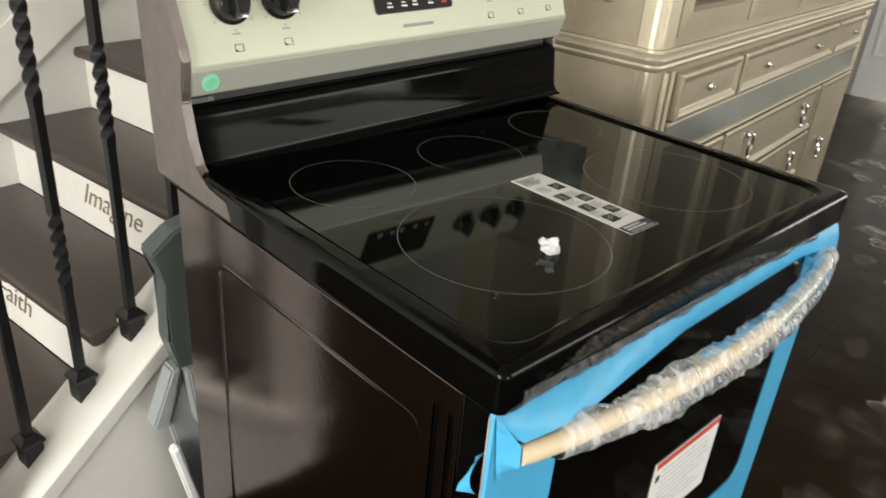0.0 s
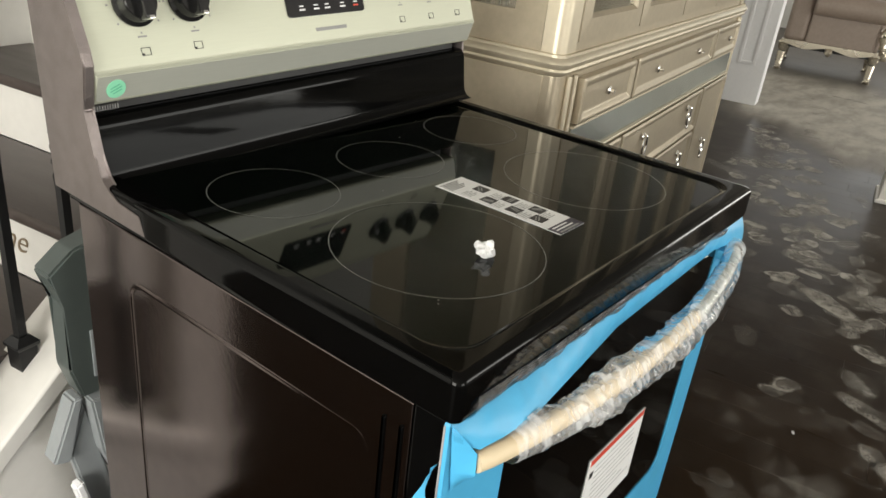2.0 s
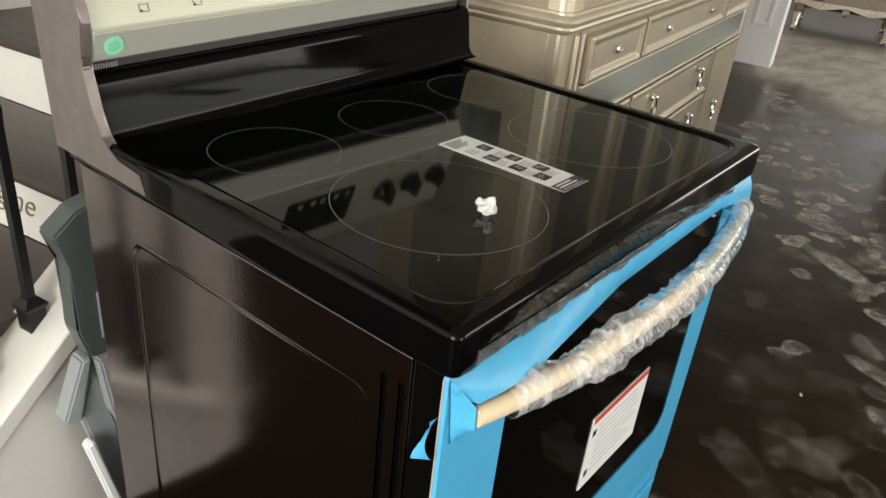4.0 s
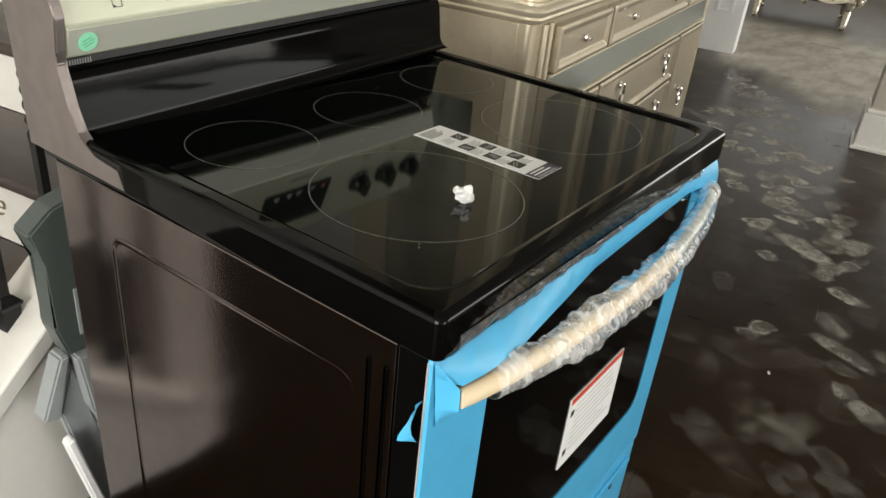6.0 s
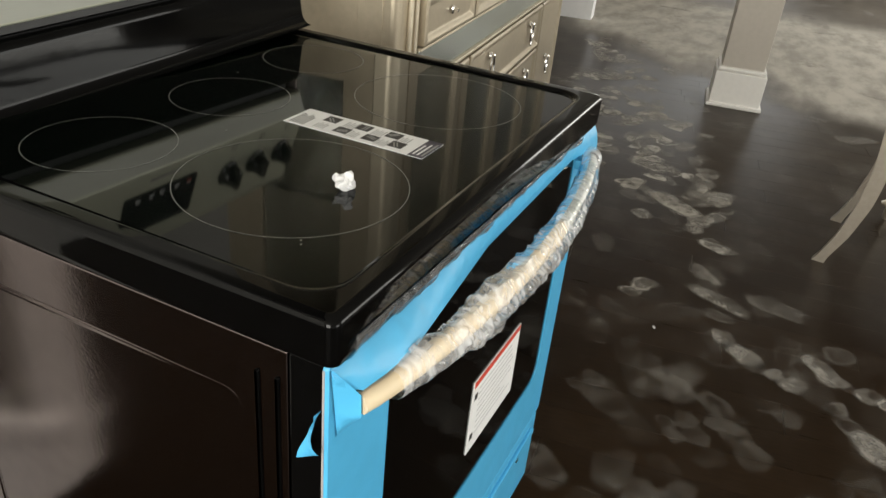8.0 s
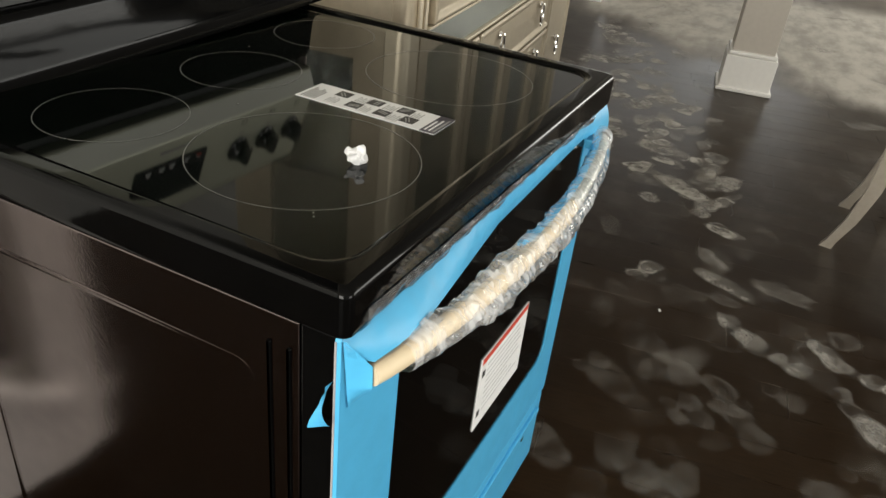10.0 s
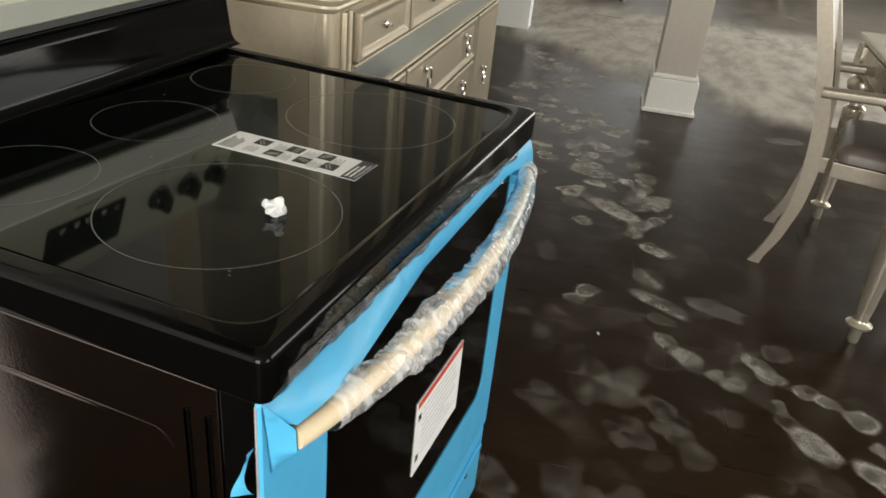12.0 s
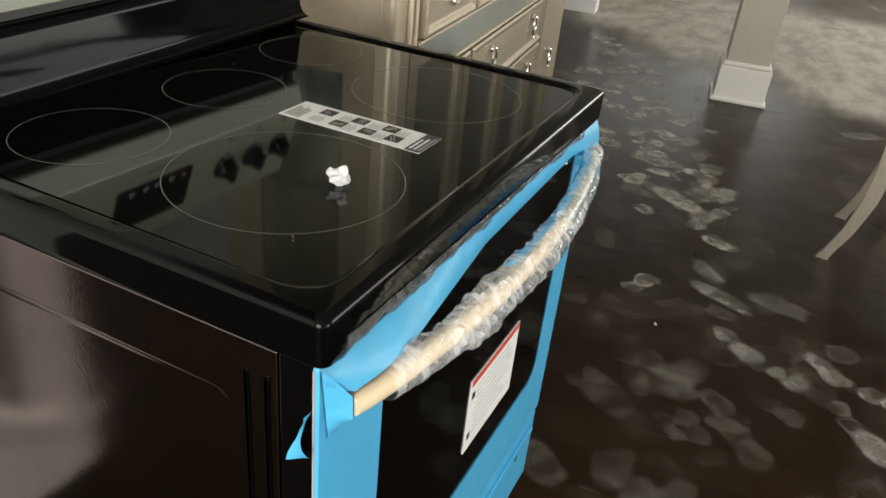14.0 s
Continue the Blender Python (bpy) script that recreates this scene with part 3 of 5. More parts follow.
# the near end cap follows the console in profile; the far one hides behind it
for x0, x1, poly in ((-0.004, 0.0095, [(0.470, 0.8835), (0.480, 0.911), (0.525, 0.911), (0.546, 0.9205), (0.559, 0.9325), (0.569, 0.9605), (0.576, 0.994), (0.582, 1.012), (0.575, 1.028),
                                       (0.566, 1.068), (0.5715, 1.084), (0.594, 1.140), (0.618, 1.210), (0.628, 1.2245), (0.643, 1.230), (0.680, 1.230), (0.684, 1.218), (0.684, 0.8835)]),
                     (W - 0.0055, W - 0.001, [(0.585, 0.890), (0.590, 0.990), (0.594, 1.060), (0.632, 1.185), (0.645, 1.205), (0.675, 1.205), (0.675, 0.890)])):
    ec = bmesh.new()
    prism(ec, poly, "x", x0, x1)
    bmesh.ops.bevel(ec, geom=ec.edges[:], offset=0.002, segments=2, affect="EDGES")
    part("end_cap", ec, M_ENDCAP, back, "greyish textured end cap of the console")
# row of small pale ribs at the near end of the gap below the console
for i in range(11):
    part("vent_rib", new_box(0.015 + 0.0034 * i, 0.0166 + 0.0034 * i, 0.598, 0.606, 1.0025, 1.0095, 0.0004), M_GREYINK, back)

# everything on the sloping face of the console: x across, y up the slope
FACE = Matrix.Translation((0, 0.5715, 1.060)) @ pose(0, 0, 0, math.degrees(math.atan2(0.133, 0.0465)), 0, 0)


def knob(x, y, k=1.0):
    m = FACE @ pose(x, y, 0.0005) @ Matrix.Diagonal((k, k, k, 1))
    kn = part("knob", lathe(bmesh.new(), ((0.0285, 0.0), (0.0285, 0.003), (0.0245, 0.006), (0.0225, 0.016), (0.0205, 0.019), (0.0, 0.0195)), 28, m), M_KNOB, back, "glossy black burner knob")
    part("grip", new_box(-0.0075, 0.0075, -0.023, 0.023, 0.012, 0.034, 0.004, m), M_KNOB, kn)
    part("pointer", new_box(-0.0035, 0.0035, -0.0235, -0.019, 0.026, 0.0348, 0.001, m), M_CHROME, kn, "silver pointer mark")
    for a in (-140, -90, -40, 0, 45, 130, 180):
        part("scale_mark", new_box(-0.0012, 0.0012, -0.001, 0.001, 0.0, 0.0003, 0, m @ pose(0, 0, 0, 0, 0, a) @ pose(0.035, 0, 0)), M_GREYINK, back)
    part("scale_word", new_box(-0.006, 0.006, -0.0405, -0.0385, 0.0, 0.0004, 0, m), M_GREYINK, back)


for x in (0.082, 0.157, 0.556, 0.631, 0.705):
    knob(x, 0.0725 if x < 0.3 else 0.072, 1.0 if x < 0.3 else 0.86)
    for dx, dy, w, h in ((0, 0.0045, 0.0125, 0.0007), (0, -0.0045, 0.0125, 0.0007), (0.006, 0, 0.0007, 0.0095), (-0.006, 0, 0.0007, 0.0095), (-0.0045, -0.0033, 0.0035, 0.0028)):
        part("burner_mark", new_box(x + dx - w / 2, x + dx + w / 2, 0.015 + dy - h / 2, 0.015 + dy + h / 2, 0.0003, 0.0007, 0, FACE), M_INK, back)
dsp = bmesh.new()
loft(dsp, [[FACE @ Vector((x, y, z)) for x, y in rrect(0.314 + i, 0.470 - i, 0.0355 + i, 0.118 - i, 0.006, 4)] for z, i in ((0.0, 0.0), (0.0020, 0.0), (0.0026, 0.001))])
display = part("display", dsp, M_DISPLAY, back, "black glass control display")
for i, x in enumerate((0.336, 0.364, 0.386, 0.418, 0.446)):
    part("key_print", new_box(x, x + 0.011, 0.044, 0.0465, 0.0026, 0.0029, 0, FACE), M_REDINK if i == 4 else M_WHITEINK, display)
    part("key_print", new_box(x + 0.001, x + 0.009, 0.0495, 0.0515, 0.0026, 0.0029, 0, FACE), M_WHITEINK, display)
part("badge", new_box(0.362, 0.425, 0.0130, 0.0180, 0.0003, 0.0008, 0, FACE), M_GREYINK, back, "small grey maker's mark as a plain bar")
st = lathe(bmesh.new(), ((0.0125, 0.0), (0.0125, 0.0006)), 28, Matrix.Translation((0.0365, 0.5741, 1.0350)) @ pose(0, 0, 0, 108.2, 0, 0))
sticker = part("round_sticker", st, M_GREEN, back, "round mint green sticker")
for k in (-0.004, 0.0, 0.004):
    part("sticker_print", new_box(-0.008 + abs(k) * 0.4, 0.008 - abs(k) * 0.4, k - 0.0007, k + 0.0007, 0.0006, 0.0009, 0,
                                  Matrix.Translation((0.0365, 0.5741, 1.0350)) @ pose(0, 0, 0, 108.2, 0, 0) @ pose(0, 0, 0, 0, 0, 25)), M_GREENDK, sticker)

# oven door under blue film
YF = 0.008                                # the door's front
door = part("oven_door", new_box(0.004, W - 0.004, YF + 0.002, 0.050, 0.273, 0.866, 0.004), M_ENAMEL, stove, "oven door with black glass")
ff = bmesh.new()
outer = rrect(0.003, W - 0.003, 0.272, 0.867, 0.006, 6)
inner = rrect(0.112, W - 0.076, 0.398, 0.842, 0.030, 6)
loft(ff, [[Vector((x, 0.0135, z)) for x, z in outer], [Vector((x, YF + 0.002, z)) for x, z in outer], [Vector((x * 0.996 + 0.0015, YF, z)) for x, z in outer],
          [Vector((x, YF - 0.0005, z)) for x, z in inner], [Vector((x, YF + 0.004, z)) for x, z in inner]], cap=(False, False))
part("door_film", ff, M_FILM, door, "bright blue protective film")
og = bmesh.new()
loft(og, [[Vector((x, y, z)) for x, z in rrect(0.094, W - 0.072, 0.394, 0.846, 0.030, 6)] for y in (YF + 0.006, YF + 0.0015)])
part("door_glass", og, M_OVENGLASS, door, "black oven window")
part("vent_slot", new_box(0.20, 0.55, YF - 0.0006, YF + 0.001, 0.8335, 0.8360), M_INK, door)
# warning label on the glass
LX0, LX1, LZ0, LZ1 = 0.362, 0.535, 0.468, 0.601
part("label", new_box(LX0, LX1, YF - 0.0002, YF + 0.0015, LZ0, LZ1), M_PAPER, door, "white warning label with a red top")
part("label_band", new_box(LX0 + 0.002, LX1 - 0.002, YF - 0.0006, YF, LZ1 - 0.011, LZ1 - 0.001), M_REDINK, door, "red band")
rnd = random.Random(5)
for i in range(9):
    z = LZ1 - 0.024 - i * 0.0105
    part("label_print", new_box(LX0 + 0.022, LX0 + 0.022 + rnd.uniform(0.09, 0.138), YF - 0.0005, YF, z, z + 0.0022), M_FAINT, door)
for z in (LZ1 - 0.036, LZ0 + 0.022):
    part("label_mark", new_box(LX0 + 0.006, LX0 + 0.016, YF - 0.0005, YF, z, z + 0.011), M_INK, door)

# handle: bowed steel bar in a tan sleeve, most of it in crinkled clear plastic
HZ = 0.821


def handle_point(t):
    x = 0.026 + 0.684 * t
    return Vector((x, -0.009 - 0.041 * math.sin(math.pi * min(1, max(0, t))) ** 0.8, HZ + 0.002 * math.sin(math.pi * t)))


handle = part("handle", tube(bmesh.new(), [handle_point(i / 40) for i in range(41)], 0.0100, 14), M_LIP, door, "bowed steel oven handle")
part("handle_sleeve", tube(bmesh.new(), [handle_point(0.62 * i / 30) for i in range(31)], lambda t: 0.0112 - 0.0006 * t, 14), M_TAPE, handle, "tan cardboard sleeve on the handle")
for x in (0.062, 0.69):
    part("handle_bracket", new_box(x - 0.014, x + 0.014, -0.012, YF, HZ - 0.009, HZ + 0.007, 0.003), M_FILM, door, "handle bracket under film")


part("handle_film", tube(bmesh.new(), [handle_point(0.42 + 0.56 * i / 30) + Vector((0, 0.008, 0.0035)) for i in range(31)], 0.0075, 12), M_FILM, door, "blue film on the handle's back")


def crumple(p, amp, scale=38.0):
    n = noise.noise_vector(Vector(p) * scale) + 0.6 * noise.noise_vector(Vector(p) * scale * 2.3)
    return Vector(p) + n * amp


wr = bmesh.new()
loops = []
N, RIM = 260, 30
for i in range(N + 1):
    t = 0.055 + 0.945 * i / N
    c = handle_point(t)
    loose = min(1.0, 0.25 + 4.0 * (t - 0.055)) * (1.0 - 0.40 * min(1, max(0, (t - 0.93) / 0.07)))
    calm = 1.0 - 0.6 * min(1, max(0, (t - 0.55) / 0.2))
    loop = []
    for k in range(RIM):
        a = 2 * math.pi * k / RIM
        ring_at = Vector((0, math.cos(a), math.sin(a)))
        bend = noise.noise(Vector((c.x * 9, 0, 0)) + ring_at * 0.7)
        q = Vector((c.x * 27 + 2.2 * bend, 0, 0)) + ring_at * 1.2
        crease = max(0.0, 1.0 - 3.0 * abs(noise.noise(q)))
        fine = 1.0 - 2.0 * abs(noise.noise(q * 2.3 + Vector((7, 3, 1))))
        lump = 0.5 + 0.5 * noise.noise(Vector((c.x * 11 + 3, 0, 0)))
        crest = max(0.0, noise.noise(Vector((c.x * 15 + 40, 0, 0))) + 0.35)
        low, high = max(0.0, -math.sin(a)), max(0.0, math.sin(a))
        r = 0.0122 + loose * (0.0048 * calm * crease + 0.0010 * fine + low ** 0.8 * (0.006 + 0.024 * lump) + high ** 1.5 * 0.019 * crest)
        loop.append(c + Vector((0.003 * noise.noise(q * 1.4) * loose, r * math.cos(a) * (1.0 - 0.25 * low * loose), r * math.sin(a))))
    loops.append(loop)
loft(wr, loops, cap=(False, False))
wrap = part("plastic_wrap", wr, M_WRAP, door, "crinkled clear plastic sleeve", smooth=True)
wrap.visible_shadow = False


def sheet(name, mat, label, edge_a, edge_b, nu=70, nv=10, amp=0.0015, bulge=0.0, parent=None):
    """A thin draped film between two edges, given as functions of 0..1."""
    bm = bmesh.new()
    rows = []
    for i in range(nu + 1):
        a, b = Vector(edge_a(i / nu)), Vector(edge_b(i / nu))
        row = []
        for j in range(nv + 1):
            v = j / nv
            p = a.lerp(b, v) + Vector((0, -bulge * math.sin(math.pi * v), 0))
            row.append(crumple(p, amp * math.sin(math.pi * min(1, max(0.05, v))), 30))
        rows.append(row)
    loft(bm, rows, closed=False)
    ob = part(name, bm, mat, parent, label)
    return ob


def film_low(u):
    """Lower edge of the loose film: folded round the handle's near end, along its top, narrow in the middle, down again at the far end."""
    x = 0.004 + 0.748 * u
    stops = ((0.0, 0.002, 0.850), (0.03, -0.012, 0.836), (0.07, -0.018, 0.837), (0.128, -0.022, 0.838), (0.44, 0.005, 0.831), (0.60, 0.005, 0.833), (0.86, 0.005, 0.836), (0.93, -0.003, 0.836), (1.0, -0.006, 0.822))
    for (u0, y0, z0), (u1, y1, z1) in zip(stops, stops[1:]):
        if u <= u1:
            k = (u - u0) / (u1 - u0)
            return (x, y0 + (y1 - y0) * k, z0 + (z1 - z0) * k)
    return (x, stops[-1][1], stops[-1][2])


sheet("loose_film", M_FILM, "loose blue film hanging over the handle", lambda u: (0.002 + 0.752 * u, YF - 0.002, 0.8665), film_low, 200, 10, 0.0014, 0.003, door)
sheet("clear_film", M_THIN, "crinkled clear film above the blue film", lambda u: (0.03 + 0.64 * u, -0.001, 0.886 - 0.014 * u),
      lambda u: (0.02 + 0.66 * u, YF - 0.004, 0.864), 110, 8, 0.004, 0.004, door)
sheet("plastic_scrap", M_WRAP, "scrap of clear plastic caught above the handle", lambda u: (0.090 + 0.022 * u, -0.020, 0.8425),
      lambda u: (0.086 + 0.036 * u, -0.030, 0.833), 24, 10, 0.004, 0.004, door)
part("film_seam", new_box(0.0022, 0.0031, 0.0115, 0.0135, 0.30, 0.862), M_FILM_EDGE, door, "tan backing edge of the film")


def fold_edge(u):
    """From the door's top corner over the handle's end and back to the door below it."""
    stops = ((0.0, 0.003, 0.003, 0.866), (0.42, 0.022, -0.013, 0.834), (0.68, 0.022, -0.014, 0.809), (1.0, 0.034, 0.006, 0.782))
    for (u0, *p), (u1, *q) in zip(stops, stops[1:]):
        if u <= u1:
            return Vector(p).lerp(Vector(q), (u - u0) / (u1 - u0))
    return Vector(q)


sheet("film_fold", M_FILM, "blue film folded round the handle's end", lambda u: (0.0035 + 0.012 * u, 0.006, 0.866 - 0.084 * u), fold_edge, 24, 8, 0.0010, 0.0, door)
# film tail at the near edge of the door
tl = bmesh.new()
rows = []
for i in range(21):
    s = i / 20
    c = Vector((0.001 - 0.013 * math.sin(2.2 * s), 0.016 + 0.004 * s, 0.818 - 0.045 * s))
    w = 0.0030 + 0.0058 * abs(s - 0.40) * 2
    ang = 2.2 * s
    rows.append([crumple(c + Vector((w * math.cos(ang), w * math.sin(ang), 0)) * q, 0.001, 60) for q in (-1, -0.5, 0, 0.5, 1)])
loft(tl, rows, closed=False)
part("film_tail", tl, M_FILM, door, "twisted tail of blue film")

# warming drawer, also under film
dr = part("drawer", new_box(0.004, W - 0.004, YF + 0.001, 0.05, 0.090, 0.264, 0.006), M_FILM, stove, "lower drawer front under blue film")
part("drawer_lip", new_box(0.03, W - 0.03, YF - 0.006, YF + 0.002, 0.226, 0.240, 0.003), M_FILM, dr)
part("drawer_hole", lathe(bmesh.new(), ((0.006, 0.0), (0.006, 0.0015)), 14, pose(0.66, YF + 0.0005, 0.205, 90, 0, 0)), M_INK, dr, "small dark hole")

# ---- things on the cooktop ----
card = thing("care_card", pose(0.377, 0.2125, 0.9108), "white printed care card lying on the glass cooktop", "card")
part("sheet", new_box(-0.030, 0.030, -0.1035, 0.1005, 0.0, 0.0006), M_PAPER, card)
part("dark_end", new_box(-0.030, 0.030, -0.1035, -0.083, 0.0006, 0.0009), material("navy_ink", (0.030, 0.026, 0.045), 0.4, vary=0.1), card, "dark printed end strip")
for i in range(3):
    part("end_print", new_box(-0.024, 0.022 - 0.006 * i, -0.101 + i * 0.006, -0.0985 + i * 0.006, 0.0009, 0.0011), M_WHITEINK if i else M_GREYINK, card)
for i, (x, y) in enumerate(((0.013, 0.052), (-0.011, 0.022), (0.014, 0.004), (-0.011, -0.020), (0.015, -0.040), (-0.010, -0.058))):
    p = part("picture", new_box(x - 0.0095, x + 0.0095, y - 0.010, y + 0.010, 0.0006, 0.0009), M_INK, card, "small dark printed picture")
    for k in range(2):
        part("picture_stroke", new_box(-0.007, 0.007, -0.0012 + 0.004 * k, 0.0006 + 0.004 * k, 0.0009, 0.0011, 0, pose(x, y, 0, 0, 0, 40 + 70 * i)), M_GREYINK, p)
    for k in range(5):
        part("text_line", new_box(-x - 0.010, -x + 0.006 + 0.004 * ((i + k) % 2), y - 0.007 + 0.0035 * k, y - 0.0058 + 0.0035 * k, 0.0006, 0.0008), M_GREYINK, card)
for k in range(6):
    part("text_line", new_box(-0.026, 0.004 + 0.004 * (k % 3), 0.074 + 0.0038 * k, 0.0755 + 0.0038 * k, 0.0006, 0.0008), M_INK, card)
tis = bmesh.new()
bmesh.ops.create_icosphere(tis, subdivisions=4, radius=0.0100)
for v in tis.verts:
    q = v.co.copy()
    q.x *= 0.75
    q = crumple(q, 0.0065, 95)
    q.z = max(0.0, q.z + 0.0095)
    v.co = q
tissue = part("crumpled_tissue", tis, M_TISSUE)
tissue.matrix_world = pose(0.219, 0.133, 0.9107, 0, 0, 25)
tagged(tissue, "small crumpled scrap of white paper on the cooktop", "paper scrap")

# ---- china cabinet ----
CA = radians(7.0)
CM = Matrix.Translation((1.247 - 0.025 * math.sin(CA) - 0.35 * math.cos(CA), 0.504 + 0.025 * math.cos(CA) - 0.35 * math.sin(CA), 0)) @ pose(0, 0, 0, 0, 0, 7.0)
cab = thing("china_cabinet", CM, "champagne silver china cabinet with glazed doors and drawers", "cabinet")
CW, CD = 1.97, 0.46


CL, CR = 0.083, 1.910                    # the cabinet's ends


def outline(off, cut=0.024, depth=CD):
    """Plan of the cabinet with rounded front corners, grown by off."""
    pts = [(CL - off, depth), (CL - off, cut)]
    for i in range(7):
        a = math.pi + i / 6 * math.pi / 2
        pts.append((CL + cut + (cut + off) * math.cos(a), cut + (cut + off) * math.sin(a)))
    for i in range(7):
        a = 1.5 * math.pi + i / 6 * math.pi / 2
        pts.append((CR - cut + (cut + off) * math.cos(a), cut + (cut + off) * math.sin(a)))
    pts += [(CR + off, cut), (CR + off, depth)]
    return pts


def band(name, steps, mat=M_CHAMP, label="", parent=cab, cut=0.024, depth=CD):
    bm = bmesh.new()
    loft(bm, [[Vector((x, y, z)) for x, y in outline(off, cut, depth)] for off, z in steps])
    return part(name, bm, mat, parent, label)


band("plinth", ((0.006, 0.0), (0.010, 0.010), (0.010, 0.085), (0.0, 0.10)))
band("base_body", ((-0.004, 0.10), (-0.004, 0.955)))
band("waist_moulding", ((-0.004, 0.948), (0.004, 0.953), (0.007, 0.959), (0.005, 0.964), (0.010, 0.969), (0.012, 0.976), (0.009, 0.983), (0.002, 0.988), (0.002, 0.994)), M_CHAMP_LT, "rounded waist moulding")


def raised_front(name, x0, x1, z0, z1, y=-0.002, deep=0.018, parent=cab):
    """Drawer or door front: a moulded frame round a sunk field."""
    bm = bmesh.new()
    steps = ((0.0, 0.004), (0.0, -deep + 0.004), (0.004, -deep), (0.012, -deep), (0.018, -deep + 0.006), (0.026, -deep + 0.009), (0.034, -deep + 0.006))
    loft(bm, [[Vector((x, y + dy, z)) for x, z in rrect(x0 + i, x1 - i, z0 + i, z1 - i, 0.003, 2)] for i, dy in steps])
    return part(name, bm, M_CHAMP, parent)


def cross_knob(x, z, parent, y=-0.016):
    """Crossed silver knob on a short stem."""
    k = part("knob", lathe(bmesh.new(), ((0.010, 0.0), (0.010, 0.003), (0.005, 0.006), (0.005, 0.016)), 14, pose(x, y, z, 90, 0, 0)), M_CHROME, parent, "silver crossed knob")
    for a in (35, -35):
        part("knob_bar", lathe(bmesh.new(), ((0.004, -0.025), (0.0095, -0.021), (0.008, -0.010), (0.005, 0.0), (0.008, 0.010), (0.0095, 0.021), (0.004, 0.025)), 10,
                               Matrix.Translation((x, y - 0.018, z)) @ pose(0, a, 0) @ pose(0, 0, 0, 0, 90, 0)), M_CHROME, k)
    return k


def drop_pull(x, z, parent, y=-0.016):
    """Upright silver plate with a hanging ring."""
    k = part("pull", lathe(bmesh.new(), ((0.011, 0.0), (0.011, 0.004), (0.006, 0.010), (0.009, 0.016), (0.0, 0.020)), 14, pose(x, y, z + 0.028, 90, 0, 0)), M_CHROME, parent, "silver ring pull")
    bm = bmesh.new()
    loops = []
    for i in range(21):
        a = 2 * math.pi * i / 20
        c = Vector((x + 0.017 * math.cos(a), y - 0.012, z + 0.030 * math.sin(a)))
        e = Vector((math.cos(a), 0, math.sin(a)))
        loops.append([c + (e * math.cos(b) + Vector((0, 1, 0)) * math.sin(b)) * 0.0042 for b in (0, math.pi / 3, 2 * math.pi / 3, math.pi, 4 * math.pi / 3, 5 * math.pi / 3)])
    loft(bm, loops, cap=(False, False))
    part("ring", bm, M_CHROME, k)
    part("drop", lathe(bmesh.new(), ((0.002, 0.0), (0.006, 0.006), (0.005, 0.014), (0.002, 0.018)), 10, pose(x, y - 0.012, z - 0.044)), M_CHROME, k)
    return k


for x0, x1 in ((CL + 0.001, CL + 0.006), (CR - 0.006, CR - 0.001)):
    part("side_stile", new_box(x0, x1, 0.040, 0.098, 0.102, 0.946, 0.002), M_CHAMP, cab)
for (x0, x1), ks in (((0.192, 0.551), (0.370,)), ((0.571, 1.420), (0.770, 1.225)), ((1.440, 1.798), (1.665,))):
    d = raised_front("drawer", x0, x1, 0.830, 0.936)
    for x in ks:
        cross_knob(x, 0.883, d)
part("mirror_band", new_box(0.186, 1.804, -0.008, 0.003, 0.742, 0.820, 0.002), M_MIRROR, cab, "strip of greyish antiqued mirror")
part("band_moulding", new_box(0.184, 1.806, -0.014, 0.003, 0.820, 0.8265, 0.002), M_CHAMP_LT, cab)
part("band_moulding", new_box(0.184, 1.806, -0.016, 0.003, 0.733, 0.742, 0.003), M_CHAMP_LT, cab)
d = raised_front("cabinet_door", 0.192, 0.551, 0.115, 0.728)
drop_pull(0.490, 0.46, d)
for z0, z1 in ((0.575, 0.728), (0.405, 0.568), (0.235, 0.398), (0.115, 0.228)):
    d = raised_front("drawer", 0.571, 1.420, z0, z1)
    for x in (0.760, 1.250):
        drop_pull(x, (z0 + z1) / 2 + 0.006, d)
d = raised_front("cabinet_door", 1.440, 1.798, 0.115, 0.728)
drop_pull(1.60, 0.47, d)
for x in (0.138, 0.170, 1.820, 1.852):
    part("pilaster_bead", tube(bmesh.new(), [(x, -0.001, z) for z in (0.11, 0.945)], 0.0065, 10), M_CHAMP_LT, cab, "light upright bead")
# upper part: posts, rails and glazed doors round an open shelf space
H0, H1, HY, HD = 0.994, 2.05, 0.004, 0.45
part("hutch_back", new_box(CL + 0.012, CR - 0.012, HD - 0.015, HD, H0, H1), M_CHAMP, cab)
for x0, x1 in ((CL + 0.010, CL + 0.034), (CR - 0.034, CR - 0.010)):
    part("hutch_side_rail", new_box(x0, x1, 0.058, HD - 0.015, H0, H0 + 0.075), M_CHAMP, cab)
    part("hutch_side_rail", new_box(x0, x1, 0.058, HD - 0.015, H1 - 0.10, H1), M_CHAMP, cab)
    part("hutch_side_stile", new_box(x0, x1, HD - 0.105, HD - 0.015, H0 + 0.075, H1 - 0.10), M_CHAMP, cab)
    part("hutch_side_stile", new_box(x0, x1, 0.058, 0.130, H0 + 0.075, H1 - 0.10), M_CHAMP, cab)
    p = part("side_pane", new_box((x0 + x1) / 2 - 0.002, (x0 + x1) / 2 + 0.002, 0.130, HD - 0.105, H0 + 0.075, H1 - 0.10), M_PANE, cab, "clear glass side pane", smooth=False)
    p.visible_shadow = False
